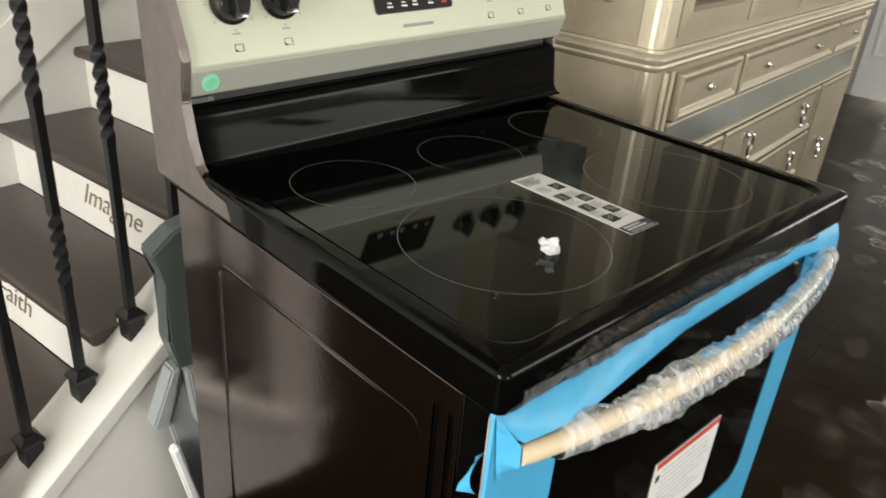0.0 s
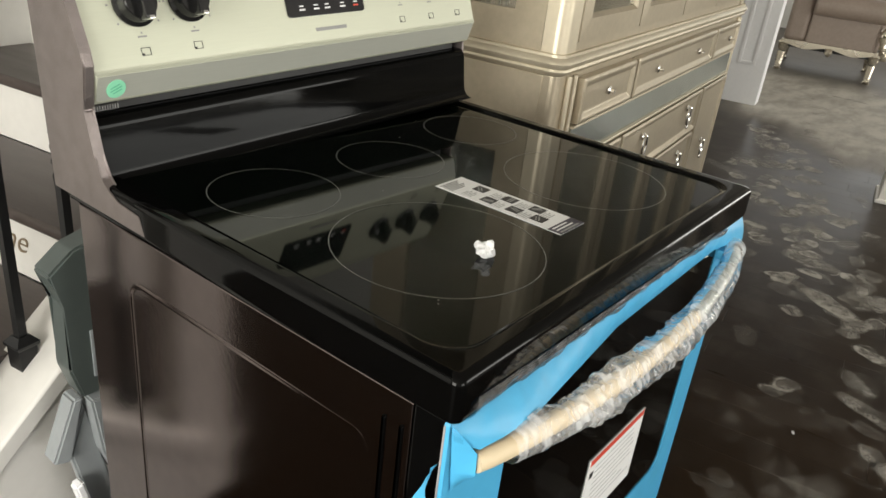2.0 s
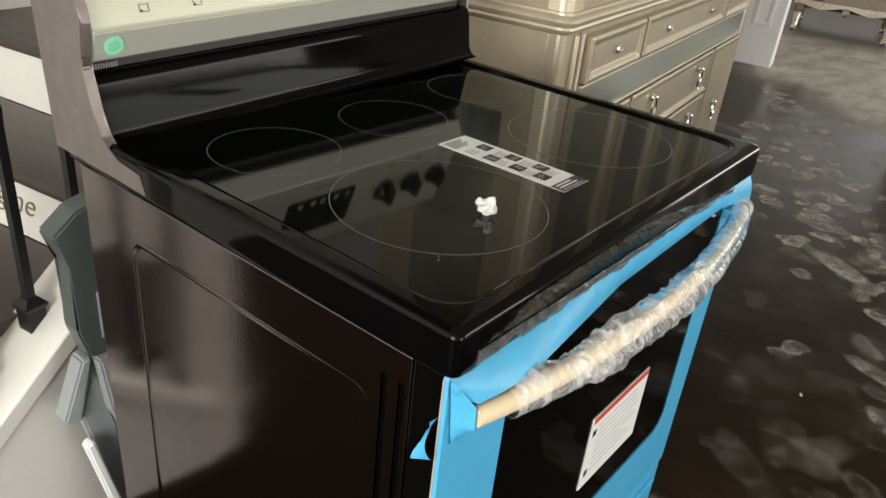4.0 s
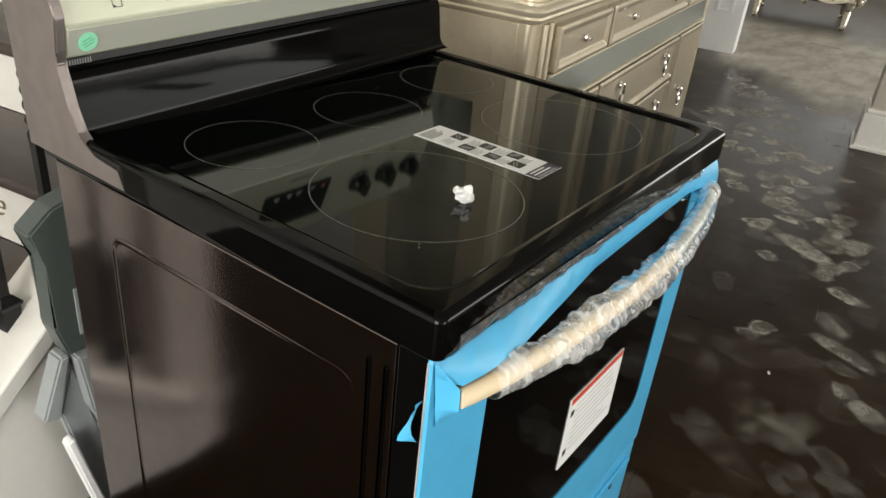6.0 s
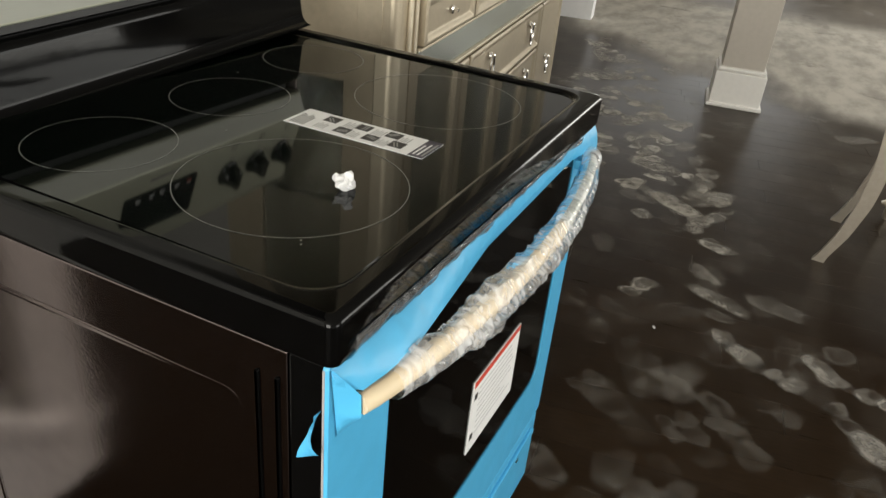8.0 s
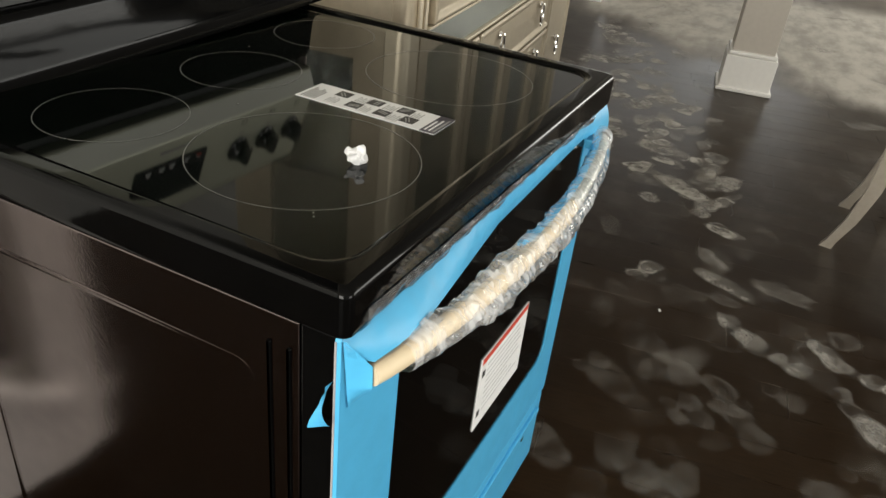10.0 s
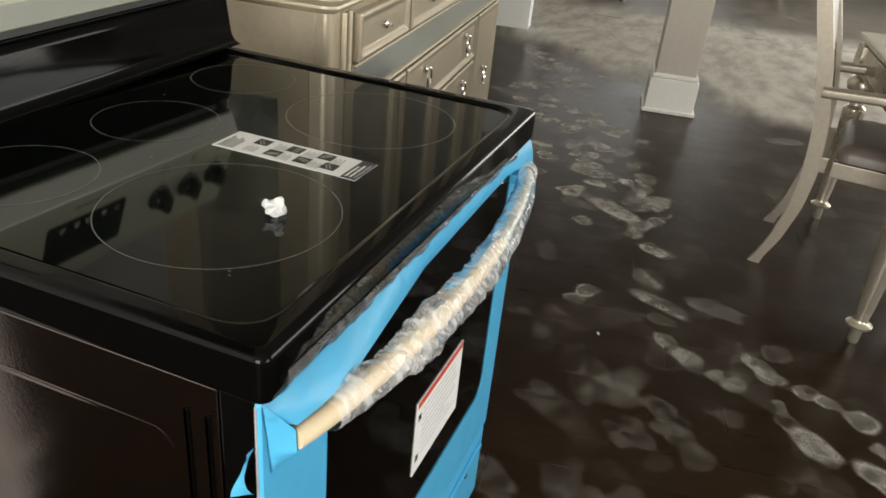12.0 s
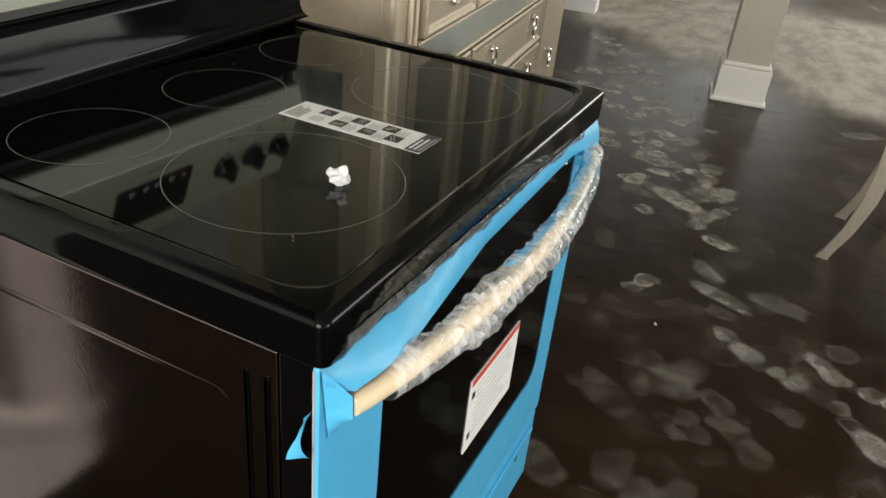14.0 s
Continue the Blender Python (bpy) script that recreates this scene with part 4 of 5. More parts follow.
for sx in (0, 1):
    bm = bmesh.new()
    pts = [(CL + 0.010 + 0.026 + 0.026 * math.cos(math.pi + i / 6 * math.pi / 2), 0.032 + 0.026 * math.sin(math.pi + i / 6 * math.pi / 2)) for i in range(7)]
    pts = [(CL + 0.010, 0.057)] + pts + [(0.164, 0.006), (0.164, 0.057)]
    pts = [(CL + CR - x if sx else x, y) for x, y in pts]
    loft(bm, [[Vector((x, y, z)) for x, y in pts] for z in (H0, H1)])
    part("corner_post", bm, M_CHAMP_LT, cab, "light rounded corner post")
for x0, x1 in ((0.166, 0.574), (0.576, 0.984), (0.986, 1.394), (1.396, 1.804)):
    fr_ = bmesh.new()
    o = rrect(x0 + 0.003, x1 - 0.003, H0 + 0.020, H1 - 0.10, 0.004, 2)
    i1 = rrect(x0 + 0.050, x1 - 0.050, H0 + 0.068, H1 - 0.15, 0.004, 2)
    i2 = rrect(x0 + 0.058, x1 - 0.058, H0 + 0.076, H1 - 0.158, 0.004, 2)
    loft(fr_, [[Vector((x, HY + 0.02, z)) for x, z in o], [Vector((x, HY, z)) for x, z in o], [Vector((x, HY - 0.002, z)) for x, z in i1],
               [Vector((x, HY + 0.008, z)) for x, z in i2], [Vector((x, HY + 0.02, z)) for x, z in i2]], cap=(False, False))
    gd = part("glazed_door", fr_, M_CHAMP, cab, "glazed cabinet door")
    pn = part("pane", new_box(x0 + 0.056, x1 - 0.056, HY + 0.010, HY + 0.014, H0 + 0.074, H1 - 0.156), M_PANE, gd, "clear glass pane", smooth=False)
    pn.visible_shadow = False
part("hutch_rail", new_box(0.165, 1.805, HY + 0.004, HY + 0.022, H0, H0 + 0.019), M_CHAMP, cab)
part("hutch_floor", new_box(0.096, 1.874, HY + 0.024, HD - 0.016, H0, H0 + 0.02), M_CHAMP, cab)
part("hutch_shelf", new_box(0.096, 1.874, HY + 0.05, HD - 0.016, 1.36, 1.368), M_PANE, cab, "glass shelf")
part("cornice", new_box(CL - 0.02, CR + 0.02, -0.02, HD + 0.02, H1, H1 + 0.07, 0.012), M_CHAMP, cab)


def goblet(m):
    g = part("goblet", lathe(bmesh.new(), ((0.030, 0.0), (0.030, 0.003), (0.005, 0.007), (0.004, 0.075), (0.020, 0.090), (0.033, 0.120), (0.034, 0.160), (0.031, 0.190),
                                           (0.029, 0.190), (0.031, 0.160), (0.030, 0.122), (0.0, 0.096)), 20), M_GLASSWARE)
    g.matrix_world = CM @ m
    return tagged(g, "clear stemmed glass inside the china cabinet", "glass", "glasses in the cabinet")


for i in range(3):
    for x in (0.14, 0.23, 0.33):
        goblet(pose(x, 0.19 + 0.078 * i, H0 + 0.0205))

# ---- dining table and chairs ----
TM = pose(1.890, -0.742, 0, 0, 0, 4.5)
table = thing("dining_table", TM, "silver leaf dining table with turned legs and pale top", "table")
TL, TW, TH = 1.16, 1.30, 0.775


def turned_leg(h, r, name, parent, x, y, block=0.085):
    """Tapered turned leg with rings below a square block, and a bulb foot."""
    prof = ((0.34, 0.0), (0.40, 0.012), (0.44, 0.075), (0.50, 0.085), (0.90, 0.094), (0.95, 0.106), (0.62, 0.122), (0.52, 0.135), (0.60, 0.20), (0.95, 0.66), (1.02, 0.74), (0.98, 0.765),
            (0.62, 0.785), (0.60, 0.80), (1.16, 0.815), (1.20, 0.835), (0.72, 0.85), (0.70, 0.862), (1.30, 0.882), (1.42, 0.915), (1.25, 0.95), (0.95, 0.965), (0.95, 1.0))
    lg = part(name, lathe(bmesh.new(), [(r * a, z * (h - block)) for a, z in prof], 24, pose(x, y, 0)), M_SILVERLEAF, parent, "turned silver leaf leg")
    q = r * 1.28
    part("leg_block", new_box(x - q, x + q, y - q, y + q, h - block, h, 0.004), M_SILVERLEAF, lg)
    for s in (-0.5, 0.5):
        part("block_inlay", new_box(x + s * q - 0.006, x + s * q + 0.006, y - q - 0.002, y - q, h - block + 0.014, h - 0.014, 0.001), M_MIRROR, lg)
        part("block_inlay", new_box(x - q - 0.002, x - q, y + s * q - 0.006, y + s * q + 0.006, h - block + 0.014, h - 0.014, 0.001), M_MIRROR, lg)
    return lg


tt = bmesh.new()
loft(tt, [[Vector((x, y, z)) for x, y in rrect(0.030 + i, TL - 0.030 - i, -TW + 0.030 + i, -0.030 - i, 0.02, 4)] for i, z in
          ((0.030, TH - 0.040), (0.022, TH - 0.036), (0.014, TH - 0.026), (0.004, TH - 0.022), (0.0, TH - 0.014), (0.001, TH - 0.004), (0.006, TH), (0.03, TH + 0.0005))])
part("tabletop", tt, M_TABLETOP, table, "pale lacquered tabletop")
AZ = TH - 0.040
for x0, x1, y0, y1 in ((0.115, TL - 0.115, -0.075, -0.050), (0.115, TL - 0.115, -TW + 0.050, -TW + 0.075), (0.050, 0.075, -TW + 0.115, -0.115), (TL - 0.075, TL - 0.050, -TW + 0.115, -0.115)):
    ap = part("apron", new_box(x0, x1, y0, y1, AZ - 0.085, AZ, 0.003), M_SILVERLEAF, table)
    part("apron_bead", new_box(x0 - 0.004, x1 + 0.004, y0 - 0.004, y1 + 0.004, AZ - 0.098, AZ - 0.084, 0.004), M_CHAMP_LT, ap)
for x in (0.080, TL - 0.080):
    for y in (-0.095, -TW + 0.095):
        turned_leg(AZ, 0.042, "leg", table, x, y, 0.095)


def dining_chair(m, seat_w=0.50):
    """Chair facing local -y, its rear legs at y = 0: sabre rear legs that run up into the back, turned front legs, padded seat, arms."""
    ch = thing("dining_chair", m, "silver leaf dining armchair with brown padded seat", "chair", "chairs round the table")
    h = seat_w / 2
    for s in (-1, 1):
        bm = bmesh.new()
        path = ((0.0, 0.0), (-0.048, 0.12), (-0.078, 0.25), (-0.088, 0.38), (-0.074, 0.55), (-0.030, 0.74), (0.030, 0.93), (0.070, 1.06))
        loops = []
        for i in range(29):
            t = i / 28 * (len(path) - 1)
            k = min(int(t), len(path) - 2)
            f = t - k
            (y0, z0), (y1, z1) = path[k], path[k + 1]
            f2 = f
            y, z = y0 + (y1 - y0) * f2, z0 + (z1 - z0) * f2
            w, d = 0.018, 0.021 + 0.012 * min(1.0, z / 0.30)
            loops.append([Vector((s * (h - 0.017) + a, y + b, z)) for a, b in ((-w, -d), (w, -d), (w, d), (-w, d))])
        loft(bm, loops)
        bmesh.ops.smooth_vert(bm, verts=[v for v in bm.verts if 0.02 < v.co.z < 1.04], factor=0.5, use_axis_y=True)
        part("rear_leg", bm, M_LEAF_SHADED, ch, "curved silver leaf rear leg")
        prof = ((0.011, 0.0), (0.013, 0.004), (0.014, 0.028), (0.027, 0.033), (0.028, 0.038), (0.016, 0.045), (0.017, 0.07), (0.027, 0.215), (0.029, 0.25), (0.022, 0.262), (0.033, 0.272),
                (0.033, 0.280), (0.022, 0.288), (0.034, 0.298), (0.036, 0.310), (0.024, 0.320), (0.024, 0.40))
        part("front_leg", lathe(bmesh.new(), prof, 18, pose(s * (h - 0.005), -0.545, 0)), M_SILVERLEAF, ch, "turned silver leaf front leg")
        arm = bmesh.new()
        ys = [(-0.045, 0.662), (-0.22, 0.672), (-0.36, 0.668), (-0.46, 0.655), (-0.50, 0.63)]
        loft(arm, [[Vector((s * (h + 0.004) + a, y, z + b)) for a, b in rrect(-0.026, 0.026, -0.017, 0.017, 0.010, 3)] for y, z in ys])
        part("arm", arm, M_LEAF_SHADED, ch)
        part("arm_post", tube(bmesh.new(), [(s * (h + 0.002), -0.495, 0.40), (s * (h + 0.012), -0.515, 0.50), (s * (h + 0.004), -0.490, 0.64)], 0.015, 10), M_SILVERLEAF, ch)
        part("seat_rail", new_box(s * (h - 0.008) - 0.014, s * (h - 0.008) + 0.014, -0.52, -0.145, 0.385, 0.440, 0.004), M_LEAF_SHADED, ch)
    for y in (-0.118, -0.545):
        part("seat_rail", new_box(-h + 0.02, h - 0.02, y - 0.014, y + 0.014, 0.385, 0.440, 0.004), M_LEAF_SHADED, ch)
    cu = bmesh.new()
    loft(cu, [[Vector((x, y, z)) for x, y in rrect(-h - 0.002 + i, h + 0.002 - i, -0.562 + i, -0.150 - i, 0.04, 5)] for i, z in
              ((0.010, 0.438), (0.0, 0.444), (0.0, 0.470), (0.010, 0.486), (0.04, 0.498), (0.10, 0.505))])
    part("seat", cu, M_SEAT, ch, "brown padded seat")
    part("back_panel", prism(bmesh.new(), [(-0.082, 0.56), (-0.056, 0.56), (0.050, 0.97), (0.022, 0.97)], "x", -h + 0.035, h - 0.035), M_SEAT, ch, "brown padded back")
    part("crest_rail", new_box(-h, h, 0.035, 0.085, 1.00, 1.07, 0.014), M_SILVERLEAF, ch)
    return ch


dining_chair(Matrix.Translation((2.613, -0.540, 0)) @ pose(0, 0, 0, 0, 0, -6.5), 0.46)
dining_chair(Matrix.Translation((2.50, -1.770, 0)) @ pose(0, 0, 0, 0, 0, 174), 0.44)

# ---- armchair in the far room ----
SM = HOUSE @ pose(7.90, -0.28, 0, 0, 0, 3)
sofa = thing("armchair", SM, "beige leather armchair with carved silver frame", "armchair")


def cabriole(x, y, sx):
    path = [(x, y, 0.0), (x + 0.03 * sx, y, 0.03), (x + 0.005 * sx, y, 0.09), (x - 0.035 * sx, y, 0.17), (x - 0.02 * sx, y, 0.26)]
    pts = []
    for i in range(17):
        t = i / 16 * 4
        k = min(int(t), 3)
        pts.append(Vector(path[k]).lerp(Vector(path[k + 1]), t - k))
    lg = part("leg", tube(bmesh.new(), pts, lambda t: 0.026 + 0.028 * t ** 2 + 0.012 * max(0, 1 - 8 * t), 12), M_SILVERLEAF, sofa, "curved silver leg")
    bm = bmesh.new()
    bmesh.ops.create_icosphere(bm, subdivisions=3, radius=0.05, matrix=pose(x - 0.03 * sx, y, 0.24))
    for v in bm.verts:
        v.co = crumple(v.co, 0.012, 30)
    part("carving", bm, M_SILVERLEAF, lg, "carved silver ornament")


for y in (0.03, 0.84):
    cabriole(0.02, y, -1)
    cabriole(0.80, y, 1)
ap = bmesh.new()
prof = [(0.0, 0.30)] + [(0.87 * i / 16, 0.248 + 0.018 * math.cos(4 * math.pi * i / 16)) for i in range(17)] + [(0.87, 0.30)]
prism(ap, prof, "x", -0.03, 0.03)
part("carved_rail", ap, M_SILVERLEAF, sofa, "scalloped carved silver rail")
ap = bmesh.new()
prism(ap, prof, "x", 0.78, 0.83)
part("carved_rail", ap, M_SILVERLEAF, sofa, "scalloped carved silver rail")
part("upholstered_base", new_box(0.0, 0.80, 0.02, 0.85, 0.29, 0.50, 0.03, seg=4), M_LEATHER, sofa)
part("outside_panel", new_box(-0.035, 0.02, 0.06, 0.66, 0.29, 0.60, 0.02, seg=4), M_LEATHER, sofa)
part("arm_roll", tube(bmesh.new(), [(-0.03, 0.0, 0.66), (-0.03, 0.02, 0.66), (-0.03, 0.64, 0.66), (-0.03, 0.66, 0.66)], lambda t: 0.105 if 0.1 < t < 0.9 else 0.085, 20), M_LEATHER, sofa, "rolled leather arm")
part("arm_roll", tube(bmesh.new(), [(0.83, 0.0, 0.66), (0.83, 0.02, 0.66), (0.83, 0.64, 0.66), (0.83, 0.66, 0.66)], lambda t: 0.105 if 0.1 < t < 0.9 else 0.085, 20), M_LEATHER, sofa, "rolled leather arm")
part("backrest", new_box(-0.03, 0.83, 0.66, 0.86, 0.29, 1.10, 0.05, seg=4), M_LEATHER, sofa)
for x in (-0.03, 0.83):
    pts = [(x, -0.035, 0.74), (x, -0.055, 0.66), (x, -0.030, 0.56), (x, 0.010, 0.47), (x, -0.005, 0.38), (x, -0.045, 0.30), (x, -0.050, 0.24)]
    sm = [Vector(pts[min(int(t), 5)]).lerp(Vector(pts[min(int(t), 5) + 1]), t - min(int(t), 5)) for t in [i / 4 for i in range(25)]]
    sc = part("arm_scroll", tube(bmesh.new(), sm, lambda t: 0.026 + 0.014 * math.sin(9 * t) ** 2, 12), M_SILVERLEAF, sofa, "carved silver arm front")
    for z in (0.72, 0.31):
        bm = bmesh.new()
        bmesh.ops.create_icosphere(bm, subdivisions=3, radius=0.048, matrix=pose(x, -0.045, z))
        for v in bm.verts:
            v.co = crumple(v.co, 0.014, 34)
        part("carving", bm, M_SILVERLEAF, sc)
orn = bmesh.new()
bmesh.ops.create_icosphere(orn, subdivisions=3, radius=0.035, matrix=pose(-0.035, 0.43, 0.235))
for v in orn.verts:
    v.co = crumple(v.co, 0.010, 40)
part("carving", orn, M_SILVERLEAF, sofa, "carved silver ornament")
# black block added below the seat to give the deep shade there
part("dust_cover", new_box(0.02, 0.79, 0.03, 0.84, 0.225, 0.292, 0.004), M_INK, sofa, "black block standing in for the shade under the seat")
part("cushion", new_box(0.03, 0.77, 0.02, 0.66, 0.50, 0.60, 0.035, seg=4), M_LEATHER, sofa)

copy_thing(sofa, HOUSE @ pose(9.6, -2.1, 0, 0, 0, -55))

# ---- folded plastic stool between stove and stair ----
stool = thing("folding_stool", pose(0.06, 0.79, 0), "folded grey plastic step stool leaning beside the stair", "stool")


def stool_piece(name, poly, y0, y1, mat, label=""):
    bm = bmesh.new()
    prism(bm, [(x - 0.06, z) for x, z in poly], "y", y0, y1)
    bmesh.ops.bevel(bm, geom=bm.edges[:], offset=0.004, segments=2, affect="EDGES")
    return part(name, bm, mat, stool, label)


head = stool_piece("step_panel", ((0.012, 0.690), (0.055, 0.724), (0.170, 0.752), (0.170, 0.450), (0.044, 0.450), (0.028, 0.509), (0.035, 0.630)), -0.015, 0.035, M_STOOL_DK, "dark grey step panel with slots")
for x in (0.066, 0.082):
    part("slot", new_box(x - 0.06, x - 0.053, -0.0185, -0.0155, 0.485, 0.575, 0.001), M_STOOL_LT, head, "pale slot")
stool_piece("side_panel", ((0.050, 0.448), (0.165, 0.448), (0.165, 0.235), (0.092, 0.245), (0.062, 0.330)), -0.030, 0.025, M_STOOL_LT, "lighter grey folded panel")
stool_piece("folded_flap", ((0.030, 0.448), (0.048, 0.448), (0.014, 0.325), (-0.016, 0.335)), -0.010, 0.030, M_STOOL_LT)
stool_piece("folded_leg", ((0.018, 0.330), (0.052, 0.430), (0.125, 0.0), (0.078, 0.0)), 0.0, 0.022, M_STOOL_LT, "grey folded leg")
stool_piece("rear_leg", ((0.100, 0.235), (0.160, 0.235), (0.165, 0.0), (0.120, 0.0)), 0.001, 0.034, M_STOOL_DK, "dark folded leg")
stool_piece("brace", ((0.006, 0.282), (0.022, 0.288), (0.070, 0.060), (0.052, 0.055)), -0.028, -0.004, M_BRIGHT, "white plastic brace")

# ---- floor boards and dust ----
PW = 0.127
me_cache = {}


def plank_mesh(length):
    key = round(length, 2)
    if key not in me_cache:
        bm = bmesh.new()
        pr = [(-PW / 2 + 0.0002, -0.010), (-PW / 2 + 0.0001, -0.0010), (-PW / 2 + 0.0004, 0.0), (PW / 2 - 0.0004, 0.0), (PW / 2 - 0.0001, -0.0010), (PW / 2 - 0.0002, -0.010)]
        prism(bm, pr, "y", -key / 2 + 0.0006, key / 2 - 0.0006)
        bmesh.ops.recalc_face_normals(bm, faces=bm.faces[:])
        me = bpy.data.meshes.new("plank")
        bm.to_mesh(me)
        bm.free()
        me.materials.append(M_PLANK)
        me_cache[key] = me
    return me_cache[key]


rnd = random.Random(11)
rest = bmesh.new()
rows_n = int((X1 - X0) / PW) + 1
for r in range(rows_n):
    x = X0 + PW * (r + 0.5)
    y = Y0 - rnd.uniform(0, 1.0)
    while y < Y1 + 0.05:
        ln = rnd.choice((0.9, 1.2, 1.5, 1.8))
        c = y + ln / 2
        if 0.7 < x < 4.9 and -2.6 < c < 1.2:
            ob = new("plank", plank_mesh(ln))
            ob.parent = floor
            ob.matrix_local = pose(x, c, 0)
        else:
            y0, y1 = max(y, Y0 - 0.05), min(y + ln, Y1 + 0.05)
            if y1 > y0:
                prism(rest, [(x - PW / 2 + 0.0002, -0.010), (x - PW / 2 + 0.0001, -0.0010), (x - PW / 2 + 0.0004, 0.0), (x + PW / 2 - 0.0004, 0.0), (x + PW / 2 - 0.0001, -0.0010),
                             (x + PW / 2 - 0.0002, -0.010)], "y", y0 + 0.0006, y1 - 0.0006)
        y += ln
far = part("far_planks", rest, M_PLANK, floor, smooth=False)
tagged(far, kind="stuff")


def oval(bm, x, y, ang, length, width, strength, arc=0.0):
    """One smudge of dust with a soft, uneven edge; arc bares its middle and one side, so that a crescent stays."""
    m = pose(x, y, 0.0005 + rnd.uniform(0, 0.0012), 0, 0, ang)
    ph, side = rnd.uniform(0, 6), rnd.uniform(0.0, 0.35)
    fade = bm.verts.layers.float["fade"]
    n, rows = 24, []
    for q, f in ((0.10, 1.0), (0.45, 1.0), (0.66, 1.0), (0.82, 1.0), (0.95, 0.7), (1.08, 0.2), (1.22, 0.0)):
        row = []
        for i in range(n):
            a = 2 * math.pi * i / n
            k = q * (1 + 0.09 * math.sin(2 * a + ph) + 0.07 * math.sin(3 * a + 2 * ph) + 0.04 * math.sin(5 * a + 3 * ph))
            u, w = math.cos(a), math.sin(a)
            square = 1.0 / (abs(u) ** 2.6 + abs(w) ** 2.6) ** (1 / 2.6)
            v = bm.verts.new(m @ Vector((length / 2 * k * u * square, width / 2 * k * w * square, 0)))
            bare = 1 - arc if q < 0.7 else 1 - arc * max(0.0, math.sin(a + ph))
            v[fade] = max(0.0, f * strength * bare * (1 - side + side * math.sin(a + 2 * ph)))
            row.append(v)
        rows.append(row)
    bm.faces.new(rows[0])
    for r0, r1 in zip(rows, rows[1:]):
        for i in range(n):
            j = (i + 1) % n
            quad = (r0[i], r0[j], r1[j], r1[i])
            if max(v[fade] for v in quad) > 0.02:
                bm.faces.new(quad)


def shoe_mark(bm, x, y, ang, length, width, strength):
    """What one step left: the ball, part of the heel or toe beside it, and a thin crescent of the rim."""
    c, d = math.cos(radians(ang)), math.sin(radians(ang))

    def pad(along, across, size, wide, power, arc=0.0):
        oval(bm, x + length * (along * c - across * d * 0.5), y + length * (along * d + across * c * 0.5), ang + rnd.uniform(-25, 25),
             length * size * rnd.uniform(0.85, 1.15), width * wide * rnd.uniform(0.85, 1.15), strength * power, arc)
    if rnd.random() < 0.55:
        pad(rnd.uniform(-0.08, 0.08), 0.0, 0.95, 1.0, 0.80, rnd.choice((0.0, 0.0, 0.5)))
        pad(rnd.choice((0.22, -0.26)), rnd.uniform(-0.15, 0.15), 0.50, 0.75, 0.55, rnd.choice((0.0, 0.6, 0.8)))
    else:
        pad(0.24, rnd.uniform(-0.10, 0.10), 0.62, 1.0, 0.85, rnd.choice((0.0, 0.5, 0.8)))
        pad(-0.32, rnd.uniform(-0.15, 0.15), 0.46, 0.80, 0.75, rnd.choice((0.0, 0.5, 0.8)))


prints = bmesh.new()
prints.verts.layers.float.new("fade")
rnd = random.Random(4)
# steps that stand out, as x, y, turn, length, width, strength
CLEAR_STEPS = [
    (1.66, -0.57, -135, 0.15, 0.085, 1.25), (1.62, -0.66, -110, 0.12, 0.07, 1.25), (1.56, -0.79, -121, 0.17, 0.075, 1.25), (1.46, -0.63, -143, 0.13, 0.06, 0.88), (1.37, -0.71, -130, 0.14, 0.075, 1.25),
    (1.31, -0.87, -123, 0.13, 0.085, 1.25), (1.76, -0.57, -71, 0.15, 0.1, 0.44), (1.43, -0.89, -115, 0.07, 0.06, 0.75), (2.03, -0.16, -125, 0.14, 0.07, 0.88), (1.89, -0.23, -128, 0.2, 0.075, 1.06),
    (1.64, -0.33, -131, 0.17, 0.085, 1.0), (1.55, -0.47, -114, 0.09, 0.06, 0.88), (1.95, -0.4, -123, 0.21, 0.09, 0.69), (2.27, -0.18, -120, 0.12, 0.06, 1.12), (1.78, -0.26, -127, 0.08, 0.06, 0.62),
]
FAINT_STEPS = [
    (1.75, 0.0, -18, 0.22, 0.08, 0.2), (1.7, -0.09, -23, 0.22, 0.1, 0.14), (1.36, -0.18, -42, 0.22, 0.09, 0.27), (1.24, 0.01, -40, 0.08, 0.06, 0.22), (1.33, -0.32, -123, 0.1, 0.06, 0.27),
    (1.21, -0.24, -51, 0.08, 0.06, 0.27), (1.17, -0.27, -57, 0.06, 0.05, 0.25), (1.26, -0.35, -81, 0.09, 0.07, 0.22), (1.21, -0.41, -139, 0.13, 0.1, 0.25), (1.39, -0.47, -109, 0.11, 0.06, 0.2),
    (0.92, -0.19, -121, 0.11, 0.09, 0.25), (0.91, -0.26, -124, 0.09, 0.09, 0.25), (0.88, 0.01, -131, 0.14, 0.1, 0.27), (1.07, -0.61, -128, 0.13, 0.1, 0.27), (1.22, -0.65, -27, 0.12, 0.07, 0.17),
    (1.1, -0.7, -115, 0.1, 0.1, 0.27),
]
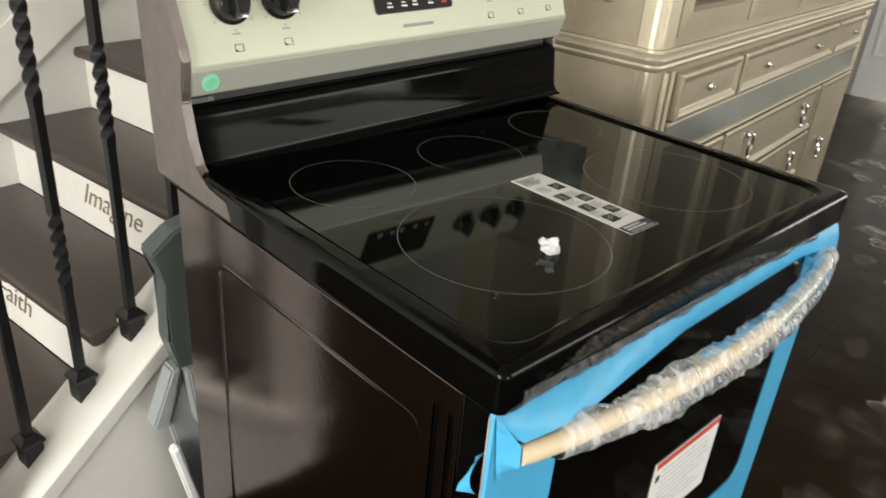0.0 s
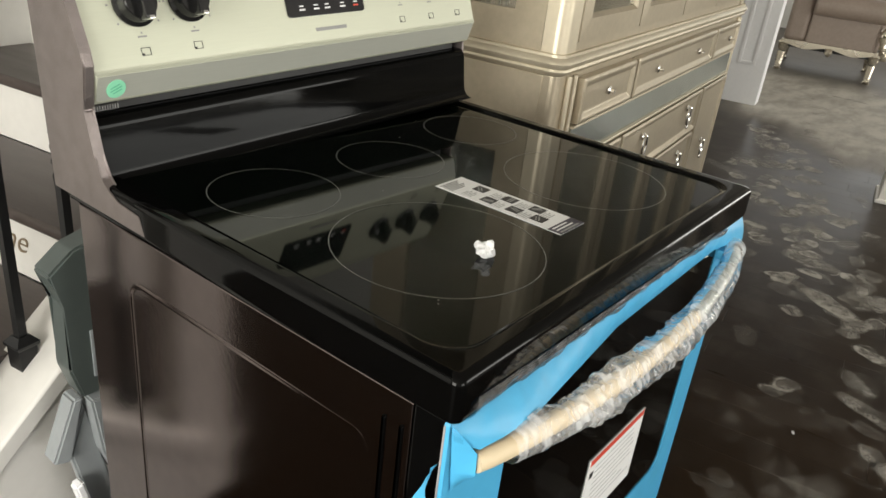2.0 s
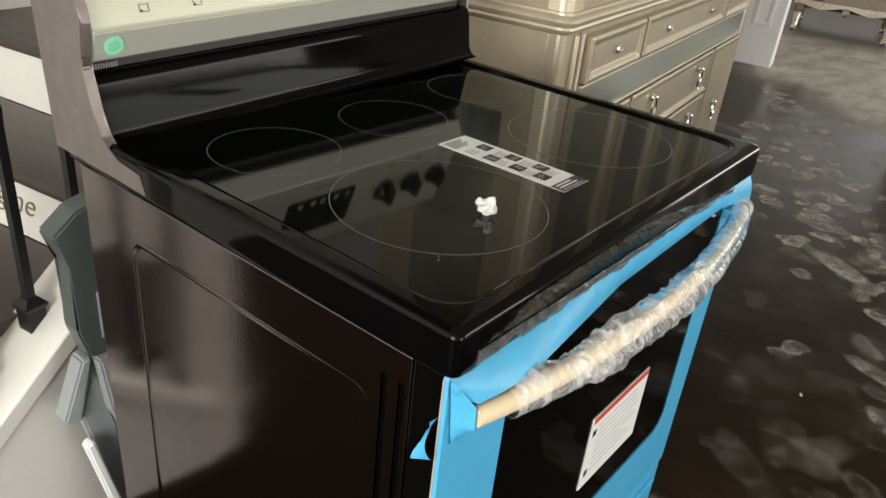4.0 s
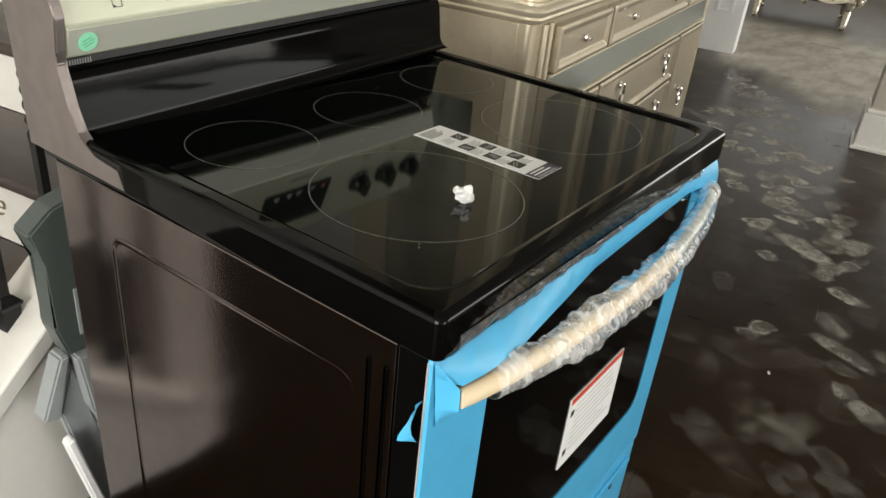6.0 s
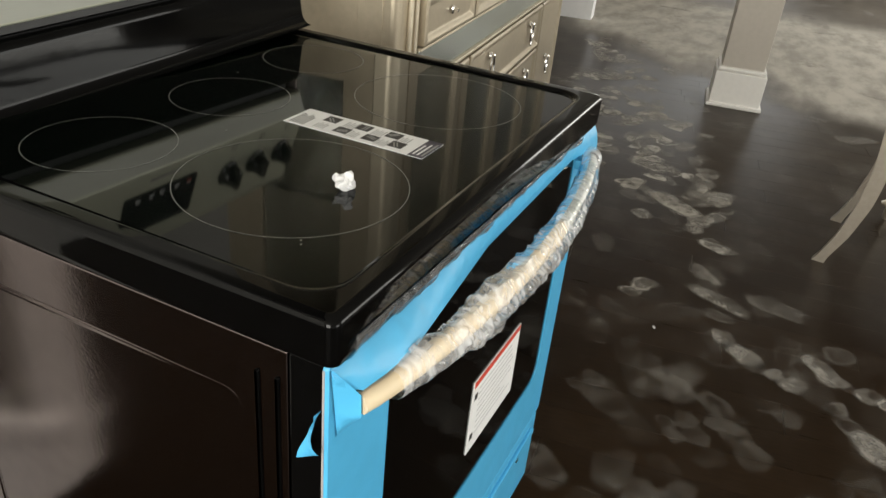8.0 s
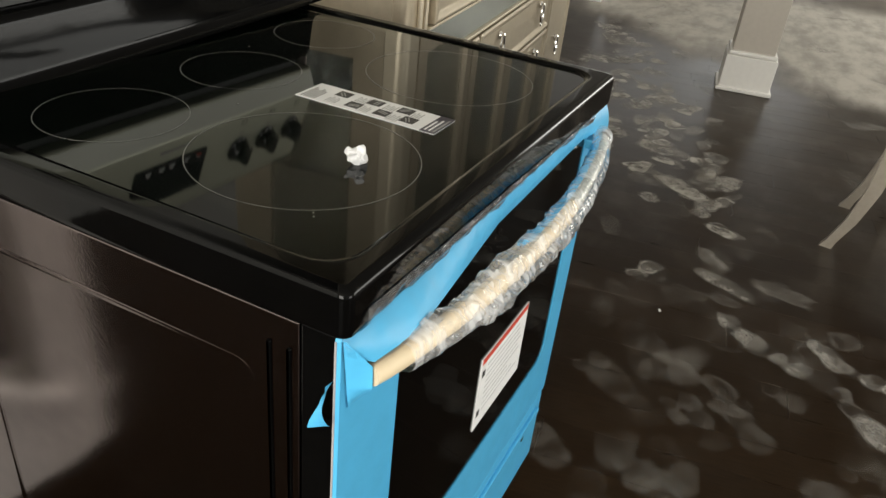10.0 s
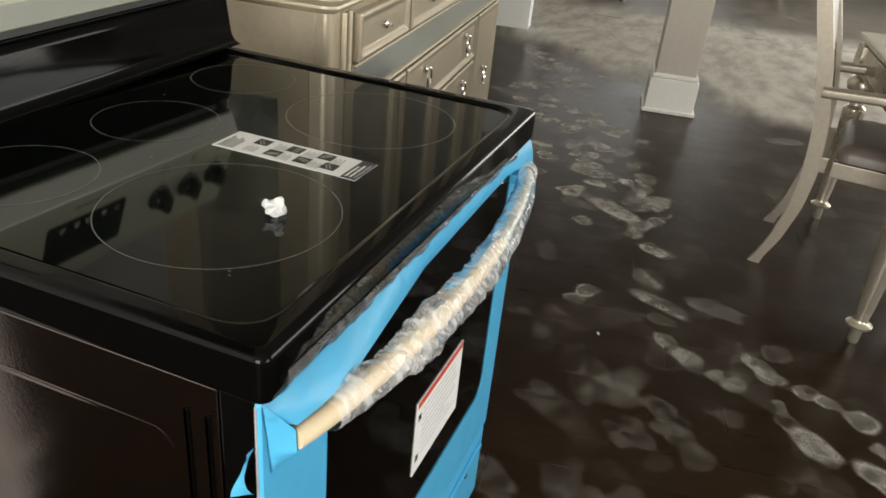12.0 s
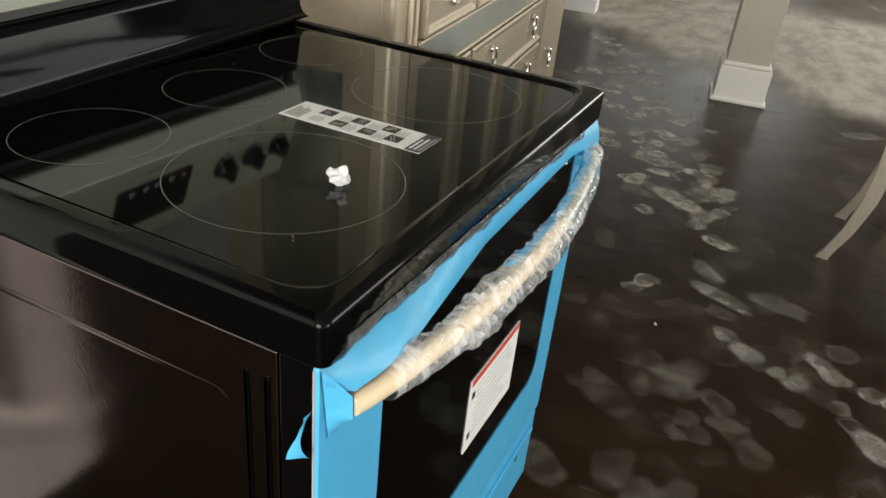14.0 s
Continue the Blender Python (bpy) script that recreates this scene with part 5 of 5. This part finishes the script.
MIDDLE_STEPS = [
    (4.19, 0.83, -123, 0.15, 0.09, 1.67), (3.88, 0.57, -125, 0.26, 0.08, 1.93), (3.54, 0.58, -83, 0.11, 0.1, 1.45), (3.11, 0.51, -114, 0.14, 0.14, 1.45), (3.5, 0.46, -131, 0.15, 0.1, 1.45),
    (3.63, 0.3, -129, 0.23, 0.1, 1.67), (3.12, 0.3, -89, 0.13, 0.12, 1.67), (3.3, 0.26, -130, 0.13, 0.09, 2.19), (2.92, 0.21, -133, 0.2, 0.12, 1.67), (2.65, 0.24, -25, 0.14, 0.07, 1.93),
    (2.55, 0.04, -128, 0.25, 0.12, 1.93), (2.7, -0.1, -100, 0.11, 0.12, 1.19), (2.37, -0.06, -93, 0.08, 0.06, 1.19), (2.38, 0.14, -121, 0.09, 0.07, 0.97), (2.26, -0.17, -102, 0.11, 0.07, 2.19),
    (1.81, 0.01, -31, 0.13, 0.07, 1.45),
]
FARTHER_STEPS = [
    (5.01, 1.05, -79, 0.12, 0.1, 1.47), (4.69, 0.78, -69, 0.15, 0.12, 1.76), (4.25, 0.72, -25, 0.16, 0.1, 2.05), (4.36, 0.57, -110, 0.12, 0.09, 1.76), (3.79, 0.67, -83, 0.08, 0.08, 2.05),
    (3.78, 0.51, -124, 0.09, 0.09, 2.05), (3.43, 0.45, -122, 0.08, 0.09, 1.47), (3.62, 0.36, -105, 0.1, 0.09, 2.05), (3.51, 0.24, -124, 0.08, 0.07, 2.34), (3.0, 0.46, -141, 0.1, 0.1, 2.05),
    (3.29, 0.26, -133, 0.15, 0.1, 2.34), (3.02, 0.25, -131, 0.13, 0.1, 2.05), (2.79, 0.17, -110, 0.1, 0.07, 2.34), (2.89, 0.07, -88, 0.1, 0.08, 1.76), (2.67, 0.25, -28, 0.14, 0.06, 1.76),
    (2.69, -0.07, 154, 0.24, 0.1, 1.47),
]
for x, y, turn, length, width, strength in CLEAR_STEPS + FAINT_STEPS + MIDDLE_STEPS + FARTHER_STEPS:
    shoe_mark(prints, x, y, turn, max(0.10, length), max(0.07, width), strength)


def trail(x0, y0, x1, y1, wide, count, faint, strong):
    """Overlapping steps, to and fro, along one line of passage."""
    d = Vector((x1 - x0, y1 - y0, 0))
    n = Vector((-d.y, d.x, 0)).normalized()
    base = math.degrees(math.atan2(d.y, d.x))
    for i in range(count):
        p = Vector((x0, y0, 0)) + d * ((i + rnd.random()) / count) + n * rnd.gauss(0, wide)
        turn, strength = base + rnd.uniform(-30, 30), rnd.uniform(faint, strong)
        shoe_mark(prints, p.x, p.y, turn, rnd.uniform(0.10, 0.17), rnd.uniform(0.07, 0.10), strength)


trail(5.2, 1.00, 3.5, 0.38, 0.19, 34, 0.8, 1.9)
trail(3.6, 0.36, 2.4, 0.02, 0.16, 24, 0.5, 1.3)
trail(2.5, 0.0, 1.5, -0.55, 0.17, 15, 0.06, 0.30)
trail(1.9, -0.3, 1.0, -0.9, 0.18, 15, 0.05, 0.18)
trail(1.8, 0.05, 0.85, -0.35, 0.18, 18, 0.05, 0.16)
trail(5.6, 1.0, 4.4, 0.8, 0.22, 12, 0.2, 0.6)
trail(4.5, -0.4, 3.0, -0.75, 0.25, 14, 0.06, 0.22)
for i in range(60):
    oval(prints, rnd.uniform(3.8, 8.5), rnd.uniform(-2.8, 1.1), rnd.uniform(0, 360), rnd.uniform(0.12, 0.3), rnd.uniform(0.07, 0.12), rnd.uniform(0.1, 0.5))
dust = part("dusty_shoe_prints", prints, M_DUST, None, "pale dusty shoe prints on the dark floor", smooth=False)
tagged(dust, "", "dust", "", "stuff")
crumb = part("crumb", new_box(-0.006, 0.006, -0.003, 0.003, 0, 0.004, 0.001), M_WHITEINK)
crumb.matrix_world = pose(1.60, -0.091, 0.001, 0, 0, 30)
tagged(crumb, "tiny pale crumb on the dark floor", "crumb")
